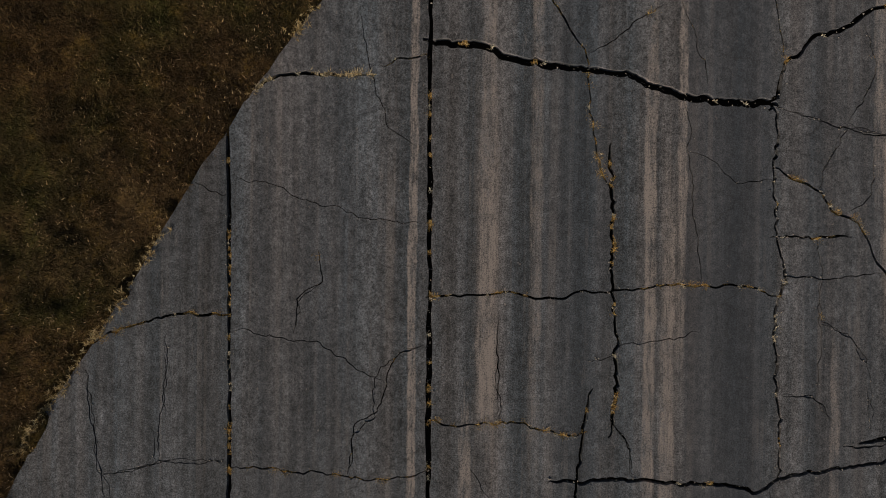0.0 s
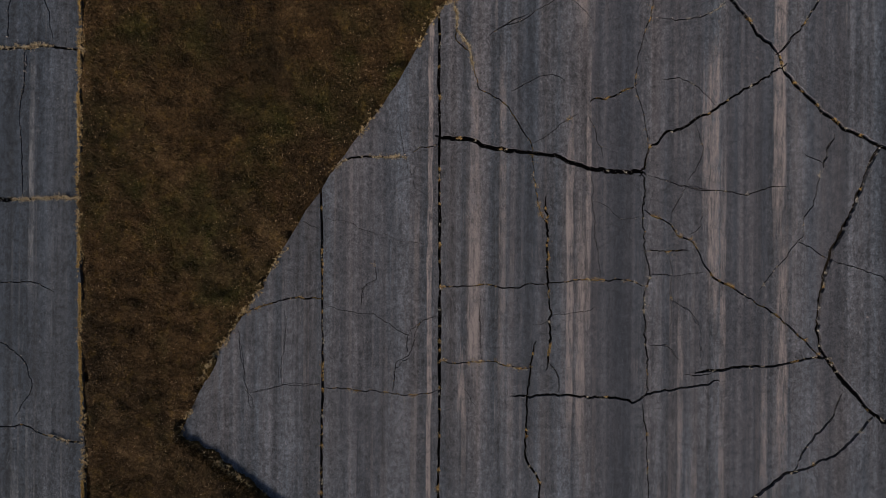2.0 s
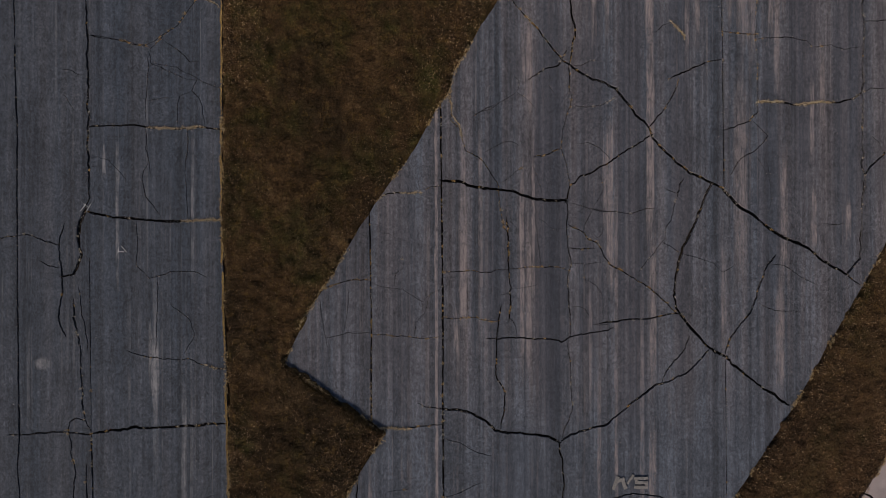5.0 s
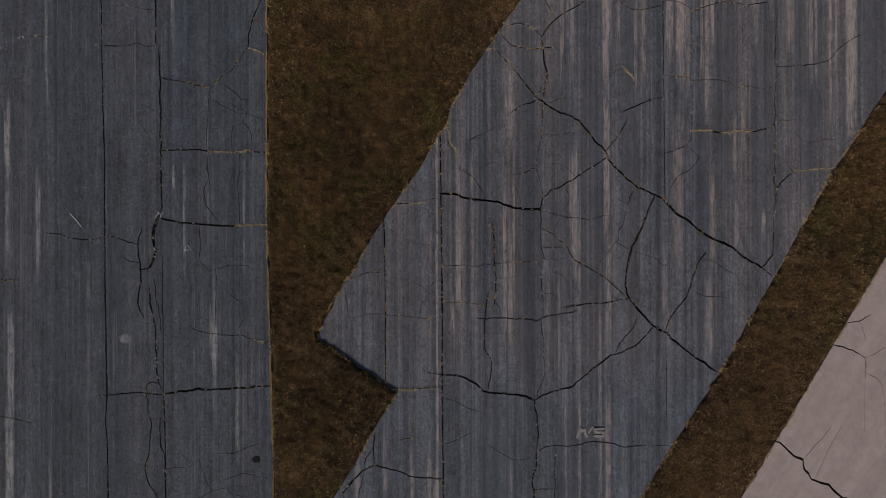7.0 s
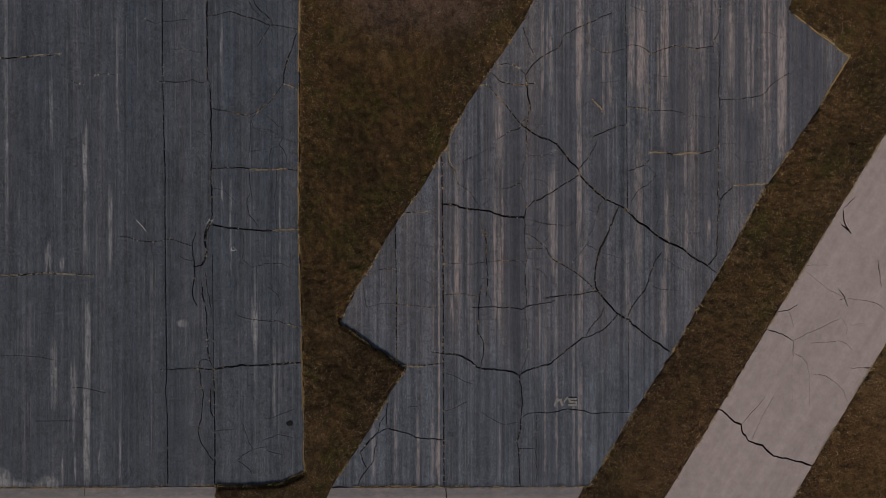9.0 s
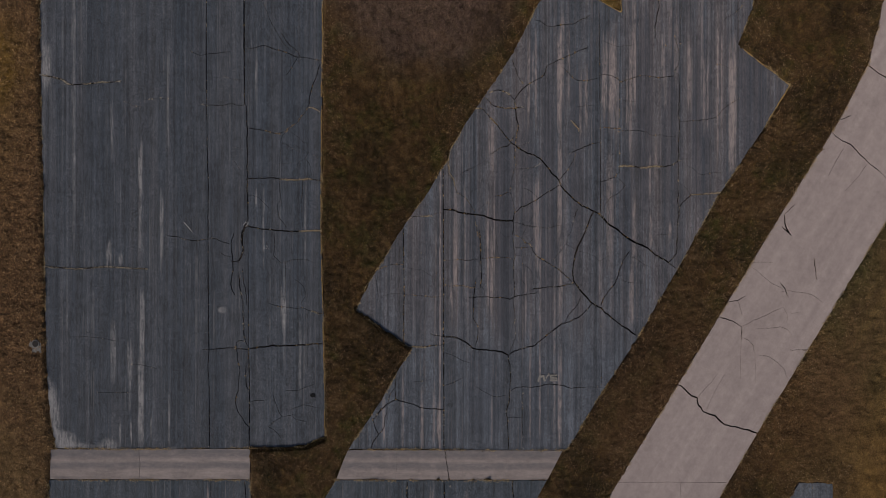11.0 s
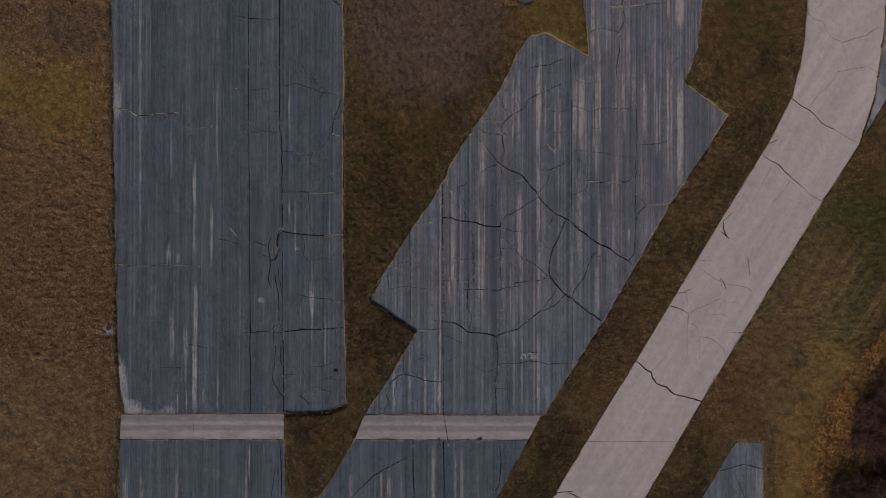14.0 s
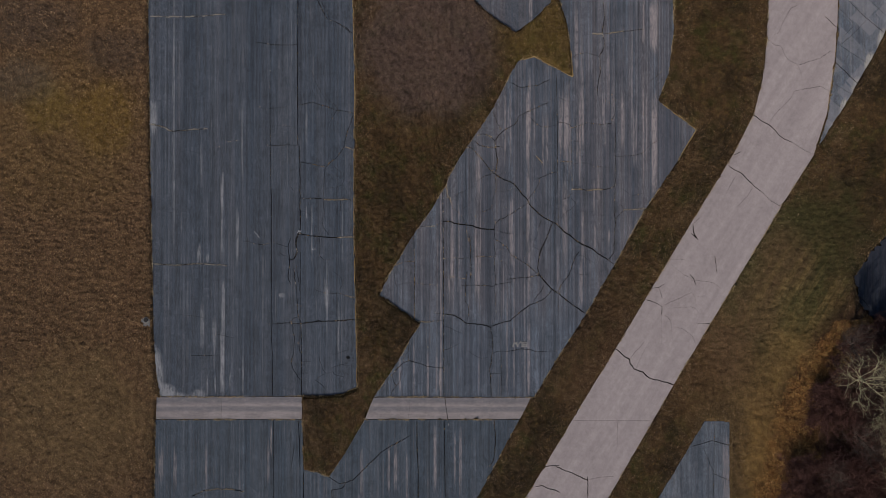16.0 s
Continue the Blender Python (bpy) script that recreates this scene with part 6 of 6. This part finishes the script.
def bare_tree(rnd, height, spread, limbs, stout=0.45, zigzag=1.0, girth=0.022):
    """Trunk and crown of a leafless tree, as two lists of tubes."""
    trunk, crown = ([], []), ([], [])

    def grow(p, way, length, radius, level):
        out = trunk if level == 0 else crown
        steps = 4 if level < 2 else 3
        points = [p]
        for s in range(steps):
            way = (way + Vector((rnd.gauss(0, 1), rnd.gauss(0, 1), rnd.gauss(0, 0.6))) * (0.07 + 0.045 * level) * zigzag).normalized()
            q = points[-1] + way * length / steps
            r0, r1 = radius * (1 - 0.5 * s / steps), radius * (1 - 0.5 * (s + 1) / steps)
            tube(*out, points[-1], q, r0, r1, 7 if level == 0 else 5 if level == 1 else 3)
            points.append(q)
        if level >= 4:
            return
        count = (limbs, 6, 5, 4)[level]
        for c in range(count):
            at = points[-1 - (c % (steps - 1 if level else 2))]
            turn = math.tau * (c + rnd.random() * 0.7) / count
            side = Vector((math.cos(turn), math.sin(turn), 0))
            away = (way * rnd.uniform(0.6, 1.1) + side * spread * rnd.uniform(0.35, 0.9) + Vector((0, 0, 0.1))).normalized()
            grow(at, away, length * rnd.uniform(0.6, 0.88), radius * stout, level + 1)

    grow(Vector((0, 0, -0.15)), Vector((rnd.gauss(0, 0.08), rnd.gauss(0, 0.08), 1)).normalized(), height * 0.30, height * girth, 0)
    return trunk, crown


def build_tree(rnd, height, spread, limbs, bark, twigs, label, **habit):
    tree = tagged(new("bare_tree"), label, "tree", "trees of the wood")
    trunk, crown = bare_tree(rnd, height, spread, limbs, **habit)
    part("trunk", mesh_from("trunk", *trunk, bark), tree)
    part("crown", mesh_from("crown", *crown, twigs), tree)
    return tree


rnd = random.Random(12)
pale_tree = build_tree(rnd, 14.0, 1.2, 5, LICHEN, LICHEN, "leafless tree with pale lichen-yellow limbs at the wood's edge", stout=0.46, zigzag=1.6, girth=0.015)
pale_tree.matrix_basis = pose(54.0, -16.2, 0)
grey_tree = build_tree(rnd, 8.5, 1.0, 5, BARK, BARK, "leafless grey-brown tree in the dark wood")
grey_tree.matrix_basis = pose(53.5, -23.5, 0, 0, 0, 40)
tall_tree = build_tree(rnd, 11.5, 0.75, 6, BARK, BARK, "tall leafless grey-brown tree in the dark wood")
tall_tree.matrix_basis = pose(56.5, -13.6, 0)
for x, y, turn, size, source in (
        (57.5, -25.0, 110, 0.8, pale_tree), (55.6, -22.0, 215, 0.6, pale_tree), (58.2, -13.8, 330, 0.6, pale_tree), (49.5, -29.5, 200, 0.7, grey_tree), (57, -19.5, 70, 1.0, grey_tree), (60, -11.5, 10, 0.9, tall_tree), (47.5, -34, 300, 0.7, grey_tree),
        (60, -28, 20, 1.1, pale_tree), (55, -34, 160, 1.0, grey_tree), (63, -18, 240, 1.1, tall_tree), (51, -38, 80, 1.0, grey_tree), (66, -9, 30, 1.1, tall_tree), (62, -36, 350, 1.2, grey_tree),
        (70, -24, 130, 1.1, tall_tree), (53.2, -12.0, 260, 0.75, tall_tree), (58.5, -15.8, 140, 1.0, tall_tree), (62.5, -13.5, 50, 1.0, tall_tree), (55.5, -17.5, 190, 0.9, tall_tree),
        (60.2, -22.5, 330, 1.0, grey_tree), (66, -14, 280, 1.0, tall_tree), (64.5, -30, 15, 1.0, tall_tree), (57.5, -31, 95, 0.9, tall_tree)):
    copy_thing(source, pose(x, y, 0, 0, 0, turn)).scale = (size, size, size)


def build_shrub(rnd, height, stems):
    verts, faces = [], []
    for s in range(stems):
        turn, lean = rnd.uniform(0, math.tau), rnd.uniform(0.2, 1.1)
        p = Vector((rnd.gauss(0, 0.25), rnd.gauss(0, 0.25), -0.05))
        way = Vector((math.cos(turn) * lean, math.sin(turn) * lean, 1)).normalized()
        size = height * rnd.uniform(0.5, 1.0)
        for k in range(3):
            q = p + way * size / 3
            tube(verts, faces, p, q, 0.03 - 0.007 * k, 0.022 - 0.006 * k, 3)
            for twig in range(4):
                off = Vector((rnd.gauss(0, 1), rnd.gauss(0, 1), rnd.gauss(0.3, 0.5))).normalized()
                tube(verts, faces, q, q + off * size * 0.28, 0.013, 0.006, 3)
            way = (way + Vector((rnd.gauss(0, 0.2), rnd.gauss(0, 0.2), 0))).normalized()
            p = q
    return tagged(new("shrub", mesh_from("shrub", verts, faces, STEM)), "dense leafless dark reddish-brown shrub", "shrub", "undergrowth of the wood")


WOOD_EDGE = ((37.5, -44), (41.8, -32), (45.2, -20.5), (50.0, -12.2), (53.5, -9.2), (90, -4))


def in_wood(x, y, inset=0.0):
    """Whether places lie in the wood, whose edge runs from the south-west to the north-east."""
    return (y < -4) & (x > np.interp(y, [p[1] for p in WOOD_EDGE], [p[0] for p in WOOD_EDGE]) + inset)


shrubs = [build_shrub(rnd, 2.2, 34), build_shrub(rnd, 1.6, 32), build_shrub(rnd, 2.8, 36)]
placed = 0
while placed < 290:
    x, y = rnd.uniform(40, 70), rnd.uniform(-40, -8)
    if not in_wood(x, y, 2.6):
        continue
    m = pose(x, y, 0, 0, 0, rnd.uniform(0, 360))
    if placed < 3:
        shrubs[placed].matrix_basis = m
    else:
        s = rnd.uniform(0.9, 1.45)
        copy_thing(shrubs[placed % 3], m).scale = (s, s, s)
    placed += 1

# rust and straw coloured tall grass along the wood's edge
n = 850000
x, y = R.uniform(38, 60, n), R.uniform(-42, -5, n)
v = value_noise(x * 0.7, y * 0.7, 41)
ok = in_wood(x, y, -3.0 + 2.2 * v + 1.8 * R.uniform(0, 1, n)) & ~in_wood(x, y, 3.5 + 3.0 * v)
ok &= R.uniform(0, 1, n) < 0.25 + 0.9 * value_noise(x * 1.9, y * 1.9, 42)
x, y = x[ok], y[ok]
d = paving_distance(x, y)
x, y, d = x[d > 0.1], y[d > 0.1], d[d > 0.1]
n = len(x)
tagged(new("edge_bracken", triangles("edge_bracken", blade_points(x, y, ground_height(x, y, d) - 0.02, R.uniform(0.10, 0.36, n), R.uniform(0.014, 0.038, n), R.uniform(0.3, 1.3, n)), RUST)),
       "rust-brown and golden bracken along the wood's edge", "bracken", kind="stuff")

# ---- small things on and beside the paving ----


def box_bm(bm, x0, x1, y0, y1, z0, z1, bevel=0.0):
    made = bmesh.ops.create_cube(bm, size=1.0, matrix=Matrix.Translation(((x0 + x1) / 2, (y0 + y1) / 2, (z0 + z1) / 2)) @ Matrix.Diagonal((x1 - x0, y1 - y0, z1 - z0, 1)))
    if bevel:
        bmesh.ops.bevel(bm, geom=list({e for v in made["verts"] for e in v.link_edges}), offset=bevel, segments=2, affect="EDGES")


def bm_part(name, bm, material, parent, label=""):
    me = bpy.data.meshes.new(name)
    bm.to_mesh(me)
    bm.free()
    me.materials.append(material)
    return part(name, me, parent, label)


pit = tagged(new("manhole"), "weathered concrete manhole pad with a dark iron cover, in the grass", "manhole")
pit.matrix_basis = pose(-40.3, -9.25, 0.0, 0, 0, -3)
bm = bmesh.new()
box_bm(bm, -0.65, 0.65, -0.7, 0.7, -0.1, 0.17, 0.05)
bm_part("slab", bm, PADMAT, pit)
bm = bmesh.new()
bmesh.ops.create_cone(bm, cap_ends=True, segments=28, radius1=0.42, radius2=0.38, depth=0.1, matrix=Matrix.Translation((0.1, 0.2, 0.22)))
bm_part("collar", bm, PADMAT, pit)
bm = bmesh.new()
bmesh.ops.create_cone(bm, cap_ends=True, segments=24, radius1=0.3, radius2=0.29, depth=0.04, matrix=Matrix.Translation((0.1, 0.2, 0.285)))
bm_part("cover", bm, IRON, pit, "dark rusted iron cover")


def painted(strokes, x, y, label, z=0.034, paint=PAINT):
    """A worn painted mark: strokes of paint (x, y, length, width, turn) lying on the asphalt."""
    mark = tagged(new("painted_mark"), label, "road marking")
    mark.matrix_basis = pose(x, y, z)
    for k, (sx, sy, length, width, turn) in enumerate(strokes):
        bm = bmesh.new()
        made = bmesh.ops.create_grid(bm, x_segments=12, y_segments=3, size=0.5)
        for v in made["verts"]:
            v.co = Vector((v.co.x * length, v.co.y * width, 0))
            v.co.x += 0.06 * width * math.sin(v.co.y * 90 + sx * 31)
            v.co.y += 0.18 * width * noise.noise(Vector((v.co.x * 9, v.co.y * 9, sx * 7)))
        bmesh.ops.transform(bm, verts=bm.verts, matrix=pose(sx, sy, 0.004 * k, 0, 0, turn))
        bm_part("stroke", bm, paint, mark)
    return mark


painted([(-0.75, -0.05, 0.75, 0.2, 70), (-0.5, 0.1, 0.5, 0.2, 20), (-0.3, -0.1, 0.6, 0.2, 110), (0.05, 0.15, 0.6, 0.12, 55), (0.62, 0.2, 0.75, 0.16, 0), (0.65, -0.03, 0.7, 0.16, 0),
         (0.62, -0.28, 0.75, 0.17, 0), (0.38, 0.08, 0.3, 0.15, 90), (0.92, -0.15, 0.3, 0.15, 90)], 9.65, -12.25, "two worn white painted marks on grey asphalt, unreadable")
painted([(-0.25, 0.3, 0.6, 0.05, -48), (0.15, -0.15, 0.6, 0.05, -54)], -25.4, 2.3, "thin white curved scratch of paint on the runway", paint=CHALK)
painted([(0, 0, 0.45, 0.04, 50), (0.15, 0.12, 0.3, 0.04, -30), (0.3, 0.0, 0.5, 0.03, 60)], -19.9, 2.7, "small scribbled chalk-white mark on the runway", paint=CHALK)
painted([(0, 0, 0.35, 0.04, 80), (0.15, -0.1, 0.3, 0.04, 0), (0.3, 0.05, 0.45, 0.03, -50)], -18.0, 0.4, "small scribbled chalk-white mark on the runway", paint=CHALK)

# a small hole broken through the runway's surface, its inner shade a black disc
weed_x, weed_y = np.array([-39.75, -39.6, -39.9, -40.5, -40.9]), np.array([-8.55, -8.7, -8.4, -8.35, -8.5])
tagged(new("pad_weeds", triangles("pad_weeds", tuft_blades(np.repeat(weed_x, 6), np.repeat(weed_y, 6), 0.1, np.full(30, 0.3), 10), LIP)),
       "yellow weeds round the manhole pad", "weeds", kind="stuff")
hole = tagged(new("tar_patch"), "small dark hole in the grey asphalt, drawn as a black disc", "tar patch")
hole.matrix_basis = pose(-13.2, -14.07, 0.012)
bm = bmesh.new()
bmesh.ops.create_cone(bm, cap_ends=True, segments=22, radius1=0.24, radius2=0.22, depth=0.02)
for v in bm.verts:
    w = 1 + 0.35 * noise.noise(Vector((v.co.x * 6, v.co.y * 6, 0)))
    v.co.x, v.co.y = v.co.x * w * 1.15, v.co.y * w * 0.8
bm_part("dark_area", bm, HOLE_SHADE, hole)
